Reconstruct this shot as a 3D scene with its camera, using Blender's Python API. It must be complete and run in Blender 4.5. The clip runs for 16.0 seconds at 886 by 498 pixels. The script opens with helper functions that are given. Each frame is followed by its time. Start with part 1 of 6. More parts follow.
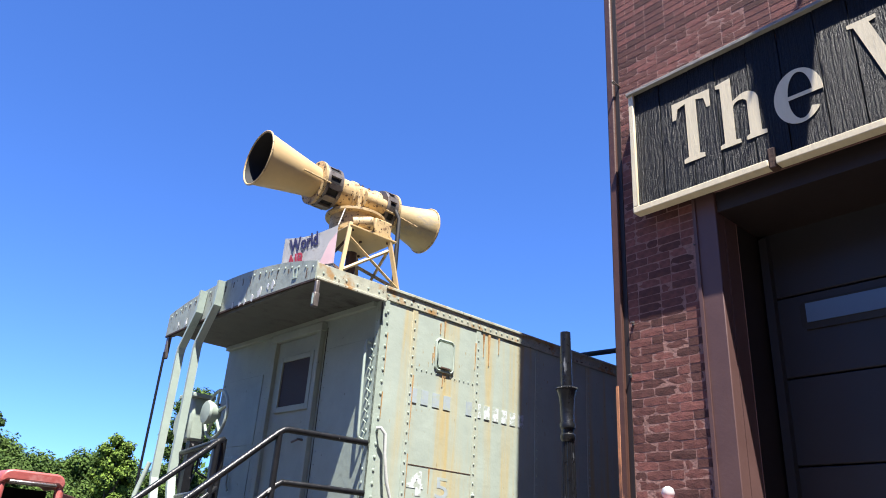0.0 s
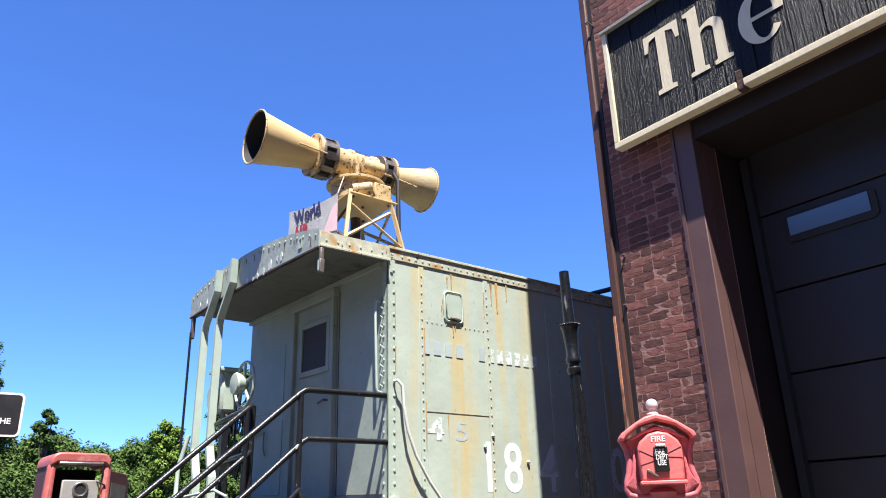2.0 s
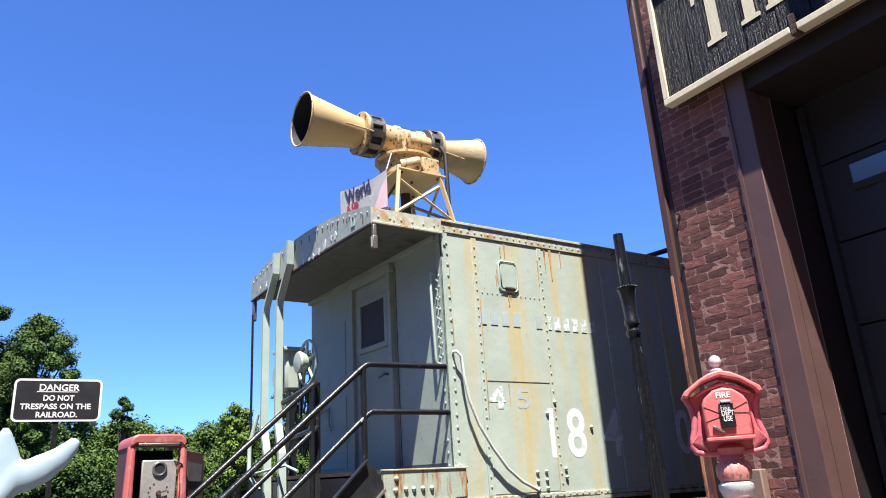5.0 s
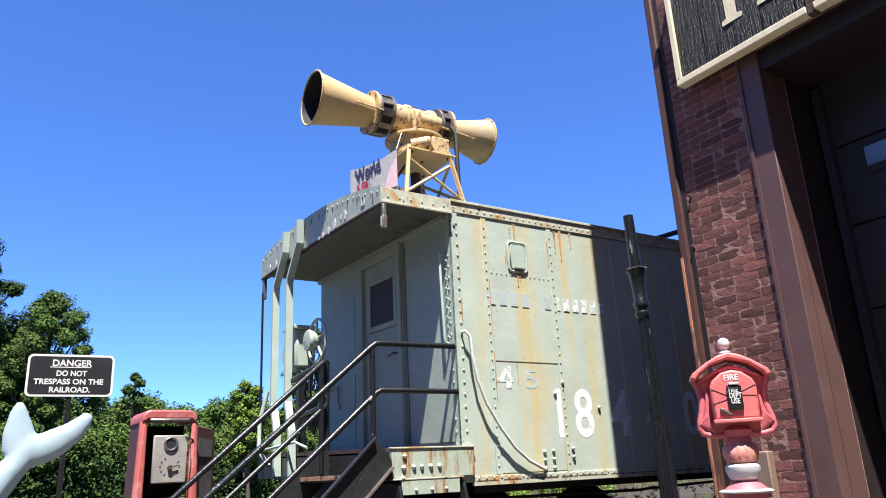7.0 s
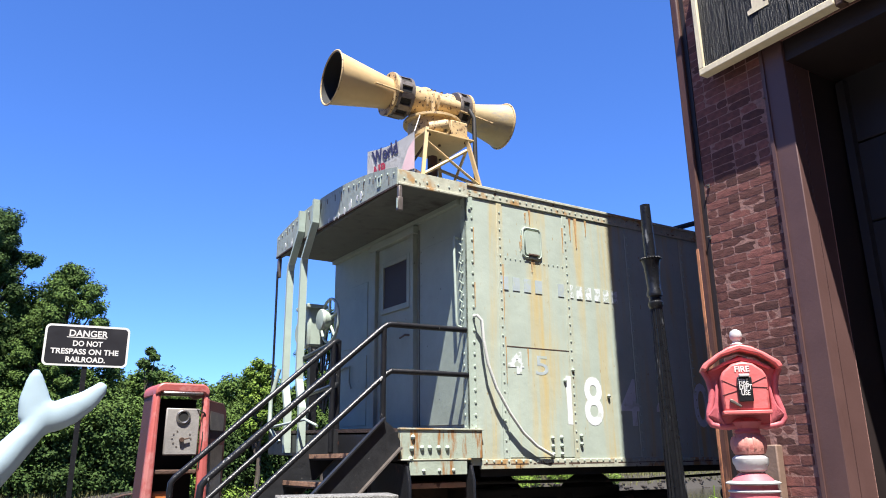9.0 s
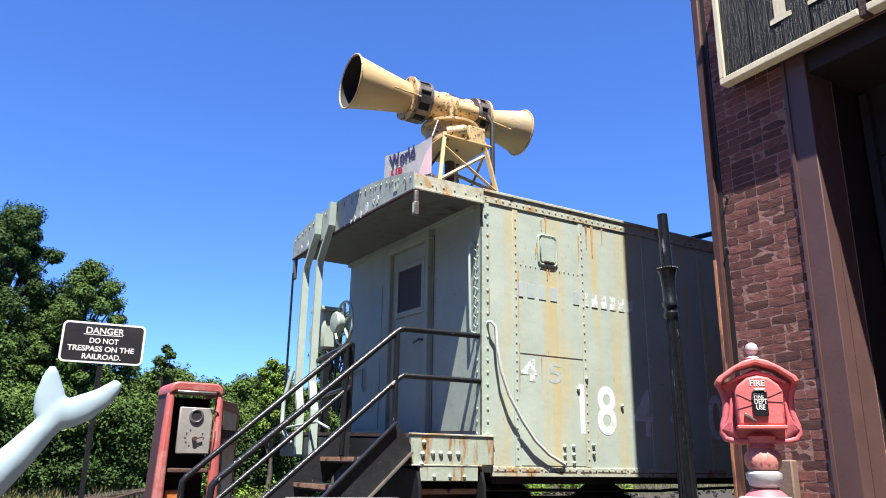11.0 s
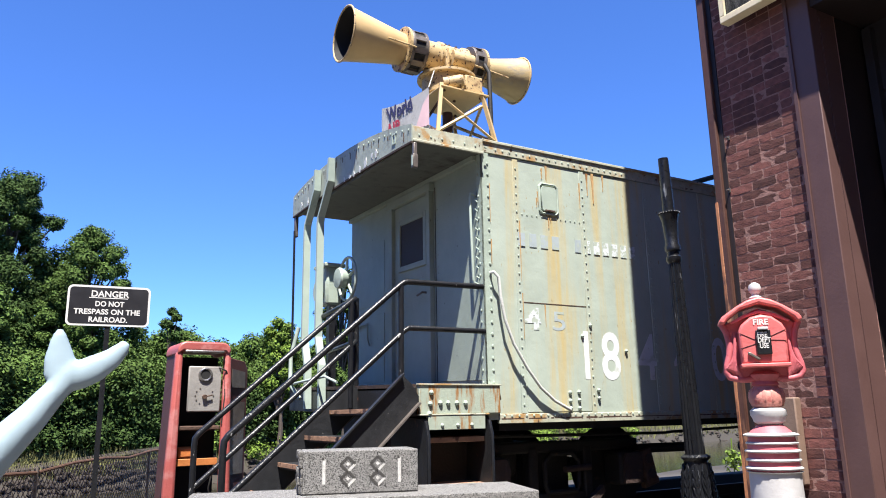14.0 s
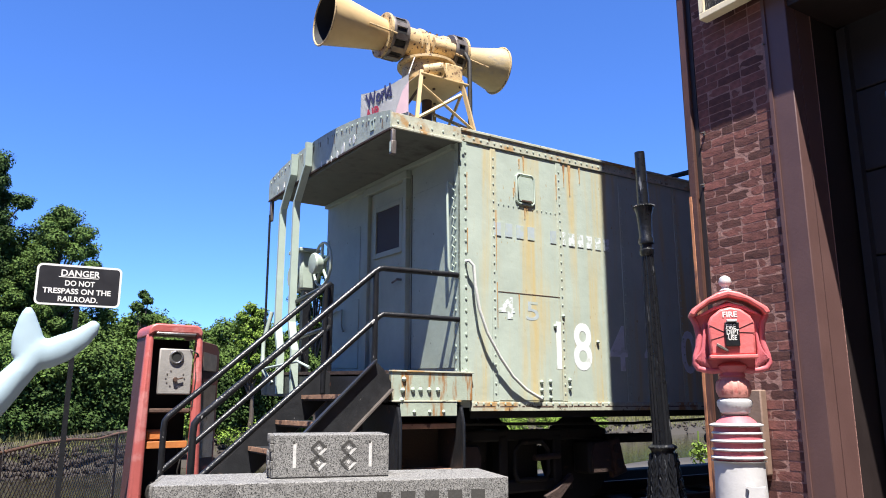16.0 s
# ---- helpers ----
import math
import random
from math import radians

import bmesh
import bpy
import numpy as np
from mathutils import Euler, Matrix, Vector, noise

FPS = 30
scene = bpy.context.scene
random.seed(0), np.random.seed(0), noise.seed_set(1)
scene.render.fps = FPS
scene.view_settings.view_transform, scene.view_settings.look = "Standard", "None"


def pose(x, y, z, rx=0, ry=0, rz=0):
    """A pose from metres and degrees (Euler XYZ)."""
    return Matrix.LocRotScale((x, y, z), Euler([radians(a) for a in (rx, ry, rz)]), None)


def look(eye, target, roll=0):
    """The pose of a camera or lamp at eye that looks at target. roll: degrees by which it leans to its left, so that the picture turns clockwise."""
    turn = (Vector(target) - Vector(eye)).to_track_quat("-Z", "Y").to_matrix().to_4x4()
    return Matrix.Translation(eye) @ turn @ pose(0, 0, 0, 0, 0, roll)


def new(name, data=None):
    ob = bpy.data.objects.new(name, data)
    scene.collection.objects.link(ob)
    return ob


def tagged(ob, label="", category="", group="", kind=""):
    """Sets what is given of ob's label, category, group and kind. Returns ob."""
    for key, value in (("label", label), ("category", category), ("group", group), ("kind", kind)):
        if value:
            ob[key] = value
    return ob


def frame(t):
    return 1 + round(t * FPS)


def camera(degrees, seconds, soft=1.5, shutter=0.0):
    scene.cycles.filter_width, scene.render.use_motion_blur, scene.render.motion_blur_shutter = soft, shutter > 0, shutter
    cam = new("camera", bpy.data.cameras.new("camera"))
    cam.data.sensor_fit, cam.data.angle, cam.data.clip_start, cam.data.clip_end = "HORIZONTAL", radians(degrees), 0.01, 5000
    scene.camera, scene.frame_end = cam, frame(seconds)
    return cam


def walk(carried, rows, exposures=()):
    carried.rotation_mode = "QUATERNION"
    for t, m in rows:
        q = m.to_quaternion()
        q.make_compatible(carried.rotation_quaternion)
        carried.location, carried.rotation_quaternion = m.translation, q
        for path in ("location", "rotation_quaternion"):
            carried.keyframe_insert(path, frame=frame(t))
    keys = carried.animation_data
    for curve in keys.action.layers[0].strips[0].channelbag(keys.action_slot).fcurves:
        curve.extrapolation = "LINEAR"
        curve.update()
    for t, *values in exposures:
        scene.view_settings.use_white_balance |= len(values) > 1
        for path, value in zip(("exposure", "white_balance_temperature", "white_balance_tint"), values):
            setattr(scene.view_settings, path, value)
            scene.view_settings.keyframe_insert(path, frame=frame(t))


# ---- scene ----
cam = camera(62.2, 16.0, soft=1.0)
PATH = [
    (0, (-3.433, -4.84, 1.609), (-2.254, -3.434, 2.406), 3.8),
    (0.5, (-3.478, -4.914, 1.576), (-2.23, -3.554, 2.345), -2.2),
    (1, (-3.494, -5.007, 1.514), (-2.26, -3.602, 2.223), -2.7),
    (1.5, (-3.402, -5.085, 1.493), (-2.218, -3.627, 2.18), -1.0),
    (2, (-3.384, -5.126, 1.48), (-2.229, -3.65, 2.177), -1.7),
    (2.5, (-3.385, -5.128, 1.476), (-2.253, -3.634, 2.173), -1.8),
    (3, (-3.384, -5.127, 1.476), (-2.281, -3.607, 2.165), -2.1),
    (3.5, (-3.401, -5.141, 1.474), (-2.322, -3.6, 2.153), -2.4),
    (4, (-3.384, -5.122, 1.464), (-2.317, -3.566, 2.128), -2.9),
    (6.5, (-3.401, -5.136, 1.444), (-2.356, -3.539, 2.041), -3.5),
    (7, (-3.39, -5.129, 1.45), (-2.354, -3.522, 2.037), -2.8),
    (7.5, (-3.388, -5.124, 1.431), (-2.36, -3.51, 2.012), -2.1),
    (8, (-3.385, -5.131, 1.436), (-2.367, -3.505, 2.002), -1.5),
    (10.5, (-3.385, -5.134, 1.433), (-2.401, -3.483, 1.986), 0.5),
    (11, (-3.376, -5.135, 1.446), (-2.41, -3.476, 2.006), 0.9),
    (11.5, (-3.382, -5.122, 1.439), (-2.423, -3.46, 2.004), 1.1),
    (12, (-3.385, -5.132, 1.437), (-2.429, -3.465, 1.992), 0.9),
    (12.5, (-3.38, -5.122, 1.427), (-2.418, -3.452, 1.964), 0.5),
    (13, (-3.375, -5.118, 1.435), (-2.405, -3.444, 1.939), -0.1),
    (13.5, (-3.373, -5.127, 1.43), (-2.399, -3.445, 1.903), -0.6),
    (14, (-3.372, -5.122, 1.429), (-2.393, -3.435, 1.869), -1.0),
    (14.5, (-3.361, -5.128, 1.428), (-2.381, -3.436, 1.848), -1.1),
    (15, (-3.379, -5.122, 1.411), (-2.378, -3.441, 1.827), -1.0),
    (15.5, (-3.368, -5.116, 1.424), (-2.35, -3.444, 1.833), -0.5),
    (16, (-3.376, -5.125, 1.412), (-2.337, -3.466, 1.824), 0.0),
]
# the clip's camera opens up a little at first
walk(cam, [(t, look(eye, target, roll)) for t, eye, target, roll in PATH],
     [(0, 1.58), (0.5, 1.66), (1, 1.74), (1.5, 1.66), (2, 1.60), (3.5, 1.57), (7, 1.53), (16, 1.54)])

# ---- sky and sun ----
SUN_WAY = Vector((0.63, 1.24, -3.25)).normalized()
world = bpy.data.worlds.new("sky")
world.use_nodes = True
scene.world = world
_n, _l = world.node_tree.nodes, world.node_tree.links
sky = _n.new("ShaderNodeTexSky")
sky.sky_type = 'NISHITA'
sky.sun_disc = False
sky.sun_elevation = math.asin(-SUN_WAY.z)
sky.sun_rotation = math.atan2(-SUN_WAY.x, -SUN_WAY.y)
sky.air_density, sky.dust_density, sky.ozone_density = 0.9, 0.0, 2.0
sky.altitude = 300
_n["Background"].inputs["Strength"].default_value = 0.072
tint = _n.new("ShaderNodeVectorMath")
tint.operation = 'MULTIPLY'
tint.inputs[1].default_value = (0.49, 0.78, 1.36)
_l.new(sky.outputs["Color"], tint.inputs[0])
_l.new(tint.outputs["Vector"], _n["Background"].inputs["Color"])
sun = new("sun", bpy.data.lights.new("sun", 'SUN'))
sun.data.energy, sun.data.angle, sun.data.color = 5.0, radians(0.53), (1.0, 0.95, 0.87)
sun.matrix_world = look((-6, -16, 30), Vector((-6, -16, 30)) + SUN_WAY)


# ---- materials ----
TONE = 0.82      # all base colours lowered, so shade comes out deeper at the raised exposure


def mat(name, base, rough=0.6, metal=0.0, var=0.18, scale=7.0, bump=0.15, bscale=45.0,
        stain=None, amount=0.35, sscale=1.6, stretch=(1, 1, 1), sstretch=(1, 1, 1), piece=0.0, island=0.0, spec=0.5, edge=0.12, fleck=None, famount=0.3, fscale=30.0, fstretch=(1, 1, 0.75)):
    base = tuple(c * TONE for c in base)
    stain = stain and tuple(c * TONE for c in stain)
    fleck = fleck and tuple(c * TONE for c in fleck)
    m = bpy.data.materials.new(name)
    m.use_nodes = True
    n, l = m.node_tree.nodes, m.node_tree.links
    bs = n["Principled BSDF"]
    co = n.new("ShaderNodeTexCoord")

    def field(sc, st, detail=6.0, seed=0.0):
        mp = n.new("ShaderNodeMapping")
        mp.inputs["Scale"].default_value = st
        mp.inputs["Location"].default_value = (seed, seed * 0.7, seed * 1.3)
        l.new(co.outputs["Object"], mp.inputs["Vector"])
        t = n.new("ShaderNodeTexNoise")
        t.inputs["Scale"].default_value = sc
        t.inputs["Detail"].default_value = detail
        t.inputs["Roughness"].default_value = 0.62
        l.new(mp.outputs["Vector"], t.inputs["Vector"])
        return t.outputs["Fac"]

    fine = field(scale, stretch)
    value = n.new("ShaderNodeMapRange")
    value.inputs["From Min"].default_value, value.inputs["From Max"].default_value = 0.25, 0.75
    value.inputs["To Min"].default_value, value.inputs["To Max"].default_value = 1 - var, 1 + var
    l.new(fine, value.inputs["Value"])
    factor = value.outputs["Result"]
    if piece or island:
        src = n.new("ShaderNodeObjectInfo").outputs["Random"] if piece else n.new("ShaderNodeNewGeometry").outputs["Random Per Island"]
        pr = n.new("ShaderNodeMapRange")
        a = piece or island
        pr.inputs["To Min"].default_value, pr.inputs["To Max"].default_value = 1 - a, 1 + a
        l.new(src, pr.inputs["Value"])
        mul = n.new("ShaderNodeMath")
        mul.operation = 'MULTIPLY'
        l.new(factor, mul.inputs[0]), l.new(pr.outputs["Result"], mul.inputs[1])
        factor = mul.outputs["Value"]
    sc = n.new("ShaderNodeVectorMath")
    sc.operation = 'SCALE'
    sc.inputs[0].default_value = base
    l.new(factor, sc.inputs["Scale"])
    colour = sc.outputs["Vector"]
    if stain:
        big = field(sscale, sstretch, 9.0, 3.7)
        ramp = n.new("ShaderNodeMapRange")
        ramp.interpolation_type = 'SMOOTHSTEP'
        mid = 0.72 - 0.42 * amount
        ramp.inputs["From Min"].default_value, ramp.inputs["From Max"].default_value = mid, mid + edge
        l.new(big, ramp.inputs["Value"])
        mix = n.new("ShaderNodeMix")
        mix.data_type = 'RGBA'
        mix.inputs[7].default_value = (*stain, 1)
        l.new(ramp.outputs["Result"], mix.inputs[0])
        l.new(colour, mix.inputs[6])
        colour = mix.outputs[2]
    if fleck:
        spots = n.new("ShaderNodeMapRange")
        low = 0.76 - 0.36 * famount
        spots.inputs["From Min"].default_value, spots.inputs["From Max"].default_value = low, low + 0.04
        l.new(field(fscale, fstretch, 4.0, 5.3), spots.inputs["Value"])
        mix = n.new("ShaderNodeMix")
        mix.data_type = 'RGBA'
        mix.inputs[7].default_value = (*fleck, 1)
        l.new(spots.outputs["Result"], mix.inputs[0])
        l.new(colour, mix.inputs[6])
        colour = mix.outputs[2]
    l.new(colour, bs.inputs["Base Color"])
    bs.inputs["Roughness"].default_value = rough
    bs.inputs["Metallic"].default_value = metal
    bs.inputs["Specular IOR Level"].default_value = spec
    rr = n.new("ShaderNodeMapRange")
    rr.inputs["To Min"].default_value, rr.inputs["To Max"].default_value = max(0.03, rough - 0.12), min(1, rough + 0.12)
    l.new(fine, rr.inputs["Value"])
    l.new(rr.outputs["Result"], bs.inputs["Roughness"])
    if bump:
        b = n.new("ShaderNodeBump")
        b.inputs["Strength"].default_value = bump
        b.inputs["Distance"].default_value = 0.02
        l.new(field(bscale, stretch, 5.0, 9.1), b.inputs["Height"])
        l.new(b.outputs["Normal"], bs.inputs["Normal"])
    return m


M_SIDE = mat("faded_green_paint", (0.46, 0.53, 0.46), 0.55, var=0.12, scale=3.0, bump=0.12, bscale=14,
             stain=(0.58, 0.47, 0.23), amount=0.60, sscale=2.8, sstretch=(1.7, 1.7, 0.10), edge=0.22, fleck=(0.40, 0.33, 0.19), famount=0.27, fscale=34, fstretch=(1, 1, 0.35))
M_GREEN = mat("pale_green_paint", (0.42, 0.50, 0.43), 0.55, var=0.14, scale=5, bump=0.15, bscale=20,
              stain=(0.16, 0.09, 0.05), amount=0.12, sscale=7, edge=0.08, fleck=(0.13, 0.08, 0.05), famount=0.16, fscale=34)
M_MINT = mat("pale_mint_paint", (0.44, 0.53, 0.465), 0.5, var=0.10, scale=6, bump=0.12, bscale=18, stain=(0.36, 0.42, 0.36), amount=0.3, sscale=5, fleck=(0.22, 0.15, 0.09), famount=0.14, fscale=26)
M_ENDWALL = mat("grey_green_paint", (0.36, 0.425, 0.365), 0.6, var=0.14, scale=3, bump=0.14, bscale=18,
                stain=(0.29, 0.34, 0.30), amount=0.38, sscale=3, sstretch=(1, 1, 0.35), edge=0.3, fleck=(0.15, 0.16, 0.14), famount=0.20, fscale=20)
M_SILL = mat("rust_streaked_green_paint", (0.40, 0.46, 0.38), 0.55, var=0.15, scale=6, bump=0.15, stain=(0.34, 0.16, 0.05), amount=0.60, sscale=7, sstretch=(1.6, 1.6, 0.3), edge=0.12, fleck=(0.10, 0.05, 0.03), famount=0.2)
M_TRIM = mat("chipped_green_trim", (0.48, 0.49, 0.39), 0.6, var=0.25, scale=12, bump=0.12, bscale=24,
             stain=(0.45, 0.27, 0.11), amount=0.47, sscale=4.5, edge=0.12, fleck=(0.09, 0.05, 0.03), famount=0.36, fscale=22)
# Peeling sooty paint, darkened further for the shade under the canopy.
M_SOFFIT = mat("sooty_shaded_peeling_paint", (0.14, 0.155, 0.135), 0.8, var=0.2, scale=6, bump=0.2, stain=(0.05, 0.05, 0.045), amount=0.48, sscale=3, edge=0.25, fleck=(0.05, 0.035, 0.03), famount=0.24, fscale=9, fstretch=(1, 1, 1))
M_FASCIA = mat("dented_grey_green_steel", (0.37, 0.415, 0.36), 0.6, var=0.2, scale=7, bump=0.25, bscale=9, stain=(0.22, 0.19, 0.15), amount=0.40, sscale=9, sstretch=(1.6, 1.6, 0.25), edge=0.16, fleck=(0.07, 0.045, 0.03), famount=0.28, fscale=16, fstretch=(1.6, 1.6, 0.4))
M_ROOF = mat("weathered_roof_paint", (0.34, 0.36, 0.30), 0.75, var=0.2, scale=6, stain=(0.27, 0.22, 0.14), amount=0.3, sscale=4)
M_RUST = mat("rusted_steel", (0.085, 0.046, 0.032), 0.85, var=0.35, scale=18, bump=0.4, stain=(0.15, 0.08, 0.045), amount=0.35, sscale=8)
M_DARKRUST = mat("dark_rusted_iron", (0.050, 0.030, 0.025), 0.8, var=0.35, scale=18, bump=0.4, stain=(0.10, 0.05, 0.032), amount=0.35, sscale=9)
M_BLACK = mat("worn_black_paint", (0.012, 0.013, 0.016), 0.34, var=0.25, scale=25, bump=0.2, stain=(0.10, 0.06, 0.05), amount=0.10, sscale=16, edge=0.05, fleck=(0.45, 0.44, 0.44), famount=0.24, fscale=24, fstretch=(1, 1, 0.5))
M_LAMP = mat("glossy_black_lamp_paint", (0.010, 0.011, 0.014), 0.30, var=0.3, scale=25, bump=0.25, bscale=30, stain=(0.22, 0.23, 0.25), amount=0.22, sscale=14, sstretch=(1.5, 1.5, 0.25), edge=0.10)
M_STEEL = mat("black_stair_steel", (0.020, 0.021, 0.024), 0.45, var=0.3, scale=12, stain=(0.15, 0.07, 0.045), amount=0.18, sscale=9, edge=0.08, fleck=(0.32, 0.30, 0.29), famount=0.15, fscale=26)
M_TREAD = mat("rust_worn_tread", (0.42, 0.24, 0.15), 0.8, var=0.35, scale=14, bump=0.3, stain=(0.10, 0.05, 0.035), amount=0.45, sscale=8, edge=0.1, fleck=(0.55, 0.50, 0.45), famount=0.22, fscale=22)
M_TRUCK = mat("greasy_cast_iron", (0.013, 0.011, 0.010), 0.75, var=0.4, scale=9, bump=0.3, stain=(0.09, 0.05, 0.03), amount=0.25, sscale=6)
M_TAN = mat("tan_enamel", (0.66, 0.475, 0.235), 0.5, var=0.10, scale=5, bump=0.08, bscale=20, stain=(0.50, 0.34, 0.15), amount=0.22, sscale=5, edge=0.2, fleck=(0.20, 0.09, 0.04), famount=0.10, fscale=24)
M_TANRUST = mat("rusting_tan_enamel", (0.60, 0.43, 0.215), 0.6, var=0.2, scale=9, bump=0.2, stain=(0.22, 0.11, 0.055), amount=0.38, sscale=9, edge=0.16, fleck=(0.06, 0.03, 0.02), famount=0.50, fscale=32, fstretch=(1, 1, 1))
M_TANGREY = mat("weathered_tan_metal", (0.50, 0.38, 0.20), 0.55, var=0.15, scale=6, stain=(0.30, 0.29, 0.26), amount=0.42, sscale=4, sstretch=(0.5, 1, 1), edge=0.15)
M_GALV = mat("dull_grey_metal", (0.19, 0.165, 0.15), 0.42, metal=0.4, var=0.3, scale=12, stain=(0.08, 0.05, 0.035), amount=0.3, sscale=10, fleck=(0.42, 0.40, 0.37), famount=0.18, fscale=30)
# Near-black for shade inside hollows: horns, ports, pump; also a plate joint.
M_DARKIN = mat("dark_interior", (0.012, 0.012, 0.013), 0.8, var=0.2, bump=0)
M_BRICK = mat("old_red_brick", (0.170, 0.062, 0.052), 0.9, var=0.4, scale=24, bump=0.22, bscale=80, stain=(0.050, 0.029, 0.029), amount=0.36, sscale=6, piece=0.50, edge=0.22, fleck=(0.26, 0.13, 0.11), famount=0.14, fscale=40)
M_BRICKS = mat("old_red_bricks", (0.170, 0.062, 0.052), 0.9, var=0.4, scale=24, bump=0.22, bscale=80, stain=(0.050, 0.029, 0.029), amount=0.36, sscale=6, island=0.50, edge=0.22, fleck=(0.26, 0.13, 0.11), famount=0.14, fscale=40)
M_MORTAR = mat("pinkish_mortar", (0.32, 0.175, 0.15), 0.95, var=0.3, scale=40, bump=0.4, stain=(0.10, 0.055, 0.048), amount=0.42, sscale=7, edge=0.25)
# Black-brown stands for shade in the door reveal, lintel and pipe gap.
M_DARKBROWN = mat("black_brown_shade", (0.020, 0.012, 0.012), 0.6, var=0.2, scale=4, bump=0.06)
M_BROWN = mat("brown_painted_steel", (0.125, 0.066, 0.061), 0.5, var=0.12, scale=4, bump=0.06, stain=(0.09, 0.045, 0.04), amount=0.3, sscale=2, sstretch=(1, 1, 0.3))
M_PIPE = mat("peeling_brown_downpipe", (0.10, 0.042, 0.030), 0.55, var=0.2, scale=8, stain=(0.46, 0.22, 0.12), amount=0.36, sscale=6, sstretch=(1, 1, 0.14), edge=0.08)
M_TANBOX = mat("tan_box_paint", (0.24, 0.16, 0.12), 0.6, var=0.15, scale=8)
M_BAYDOOR = mat("dark_grey_door_panel", (0.030, 0.029, 0.034), 0.5, var=0.1, scale=3, bump=0.04)
M_BOARD = mat("weathered_black_board", (0.006, 0.007, 0.011), 0.40, spec=0.22, var=0.5, scale=10, bump=1.0, bscale=16, stretch=(1, 5.0, 0.28),
              stain=(0.022, 0.024, 0.034), amount=0.2, sscale=7, sstretch=(1, 6, 0.25))
M_CREAM = mat("cream_paint", (0.88, 0.77, 0.54), 0.6, var=0.08, scale=9, bump=0.2, bscale=22, stretch=(1, 3, 0.4), stain=(0.62, 0.50, 0.32), amount=0.2, sscale=9)
M_GREYWOOD = mat("bare_grey_wood", (0.30, 0.29, 0.27), 0.85, var=0.25, scale=14, bump=0.3, stretch=(1, 0.3, 1))
M_RED = mat("faded_red_enamel", (0.70, 0.165, 0.165), 0.45, var=0.12, scale=6, bump=0.2, bscale=24, stain=(0.66, 0.30, 0.27), amount=0.36, sscale=8, edge=0.2)
M_PINK = mat("sunbleached_red_paint", (0.63, 0.15, 0.18), 0.55, var=0.15, scale=14, stain=(0.48, 0.08, 0.09), amount=0.3, sscale=12)
M_WHITE = mat("dirty_white_paint", (0.58, 0.57, 0.58), 0.5, var=0.08, scale=8, bump=0.1, stain=(0.50, 0.47, 0.46), amount=0.25, sscale=7)
M_PUMP = mat("faded_red_pump_enamel", (0.46, 0.115, 0.105), 0.4, var=0.12, scale=5, stain=(0.52, 0.20, 0.19), amount=0.4, sscale=5)
M_MAROON = mat("weathered_maroon_steel", (0.085, 0.028, 0.026), 0.6, var=0.2, scale=6, stain=(0.10, 0.06, 0.05), amount=0.3, sscale=5)
M_DIALGREY = mat("tarnished_silver_plate", (0.42, 0.40, 0.38), 0.45, metal=0.25, var=0.15, scale=9, stain=(0.27, 0.25, 0.23), amount=0.3, sscale=8)
M_CHROME = mat("scratched_chrome", (0.5, 0.48, 0.46), 0.28, metal=0.9, var=0.2, scale=9)
M_ORANGE = mat("orange_primed_steel", (0.55, 0.19, 0.05), 0.6, var=0.2, scale=9)
M_BLUE = mat("pale_blue_gloss_paint", (0.36, 0.475, 0.555), 0.42, var=0.05, scale=5, bump=0.06, bscale=14, stain=(0.28, 0.37, 0.44), amount=0.14, sscale=6)
M_GRANITE = mat("speckled_grey_granite", (0.25, 0.245, 0.24), 0.75, var=0.6, scale=75, bump=0.25, bscale=120, stain=(0.14, 0.135, 0.135), amount=0.4, sscale=6, fleck=(0.03, 0.03, 0.03), famount=0.66, fscale=150, fstretch=(1, 1, 1))
M_ROUGHSTONE = mat("split_granite", (0.17, 0.165, 0.16), 0.9, var=0.6, scale=60, bump=0.9, bscale=22)
# Dark stands for shade in the cuts, pale for their lit faces.
M_GROOVE = mat("shaded_groove_granite", (0.055, 0.052, 0.05), 0.85, var=0.3, scale=60)
M_PALE = mat("lit_cut_granite", (0.58, 0.57, 0.56), 0.8, var=0.3, scale=80)
M_SIGNBLK = mat("black_sign_enamel", (0.022, 0.022, 0.027), 0.4, var=0.3, scale=6, bump=0.03)
M_SIGNWHT = mat("white_sign_enamel", (0.78, 0.77, 0.76), 0.45, var=0.05, scale=9, bump=0.02)
M_LETTER = mat("chalky_white_lettering", (0.80, 0.83, 0.86), 0.6, var=0.1, scale=8, bump=0, stain=(0.62, 0.66, 0.62), amount=0.4, sscale=9)
M_FADED = mat("faded_blue_lettering", (0.43, 0.50, 0.53), 0.6, var=0.15, scale=8, bump=0, stain=(0.46, 0.52, 0.45), amount=0.52, sscale=16, edge=0.1)
M_WORN = mat("flaking_white_lettering", (0.72, 0.77, 0.79), 0.6, var=0.15, scale=8, bump=0, stain=(0.47, 0.53, 0.46), amount=0.54, sscale=22, edge=0.06)
M_NAVY = mat("navy_print", (0.03, 0.03, 0.10), 0.5, var=0.1, bump=0)
M_CRIMSON = mat("crimson_print", (0.33, 0.03, 0.06), 0.5, var=0.1, bump=0)
M_VINYL = mat("white_vinyl_banner", (0.70, 0.70, 0.72), 0.5, var=0.06, scale=4, bump=0.05)
M_PINKPRINT = mat("pale_pink_print", (0.72, 0.50, 0.54), 0.5, var=0.1, scale=8, bump=0)
M_RUBBER = mat("black_rubber_cable", (0.025, 0.024, 0.023), 0.6, var=0.2)
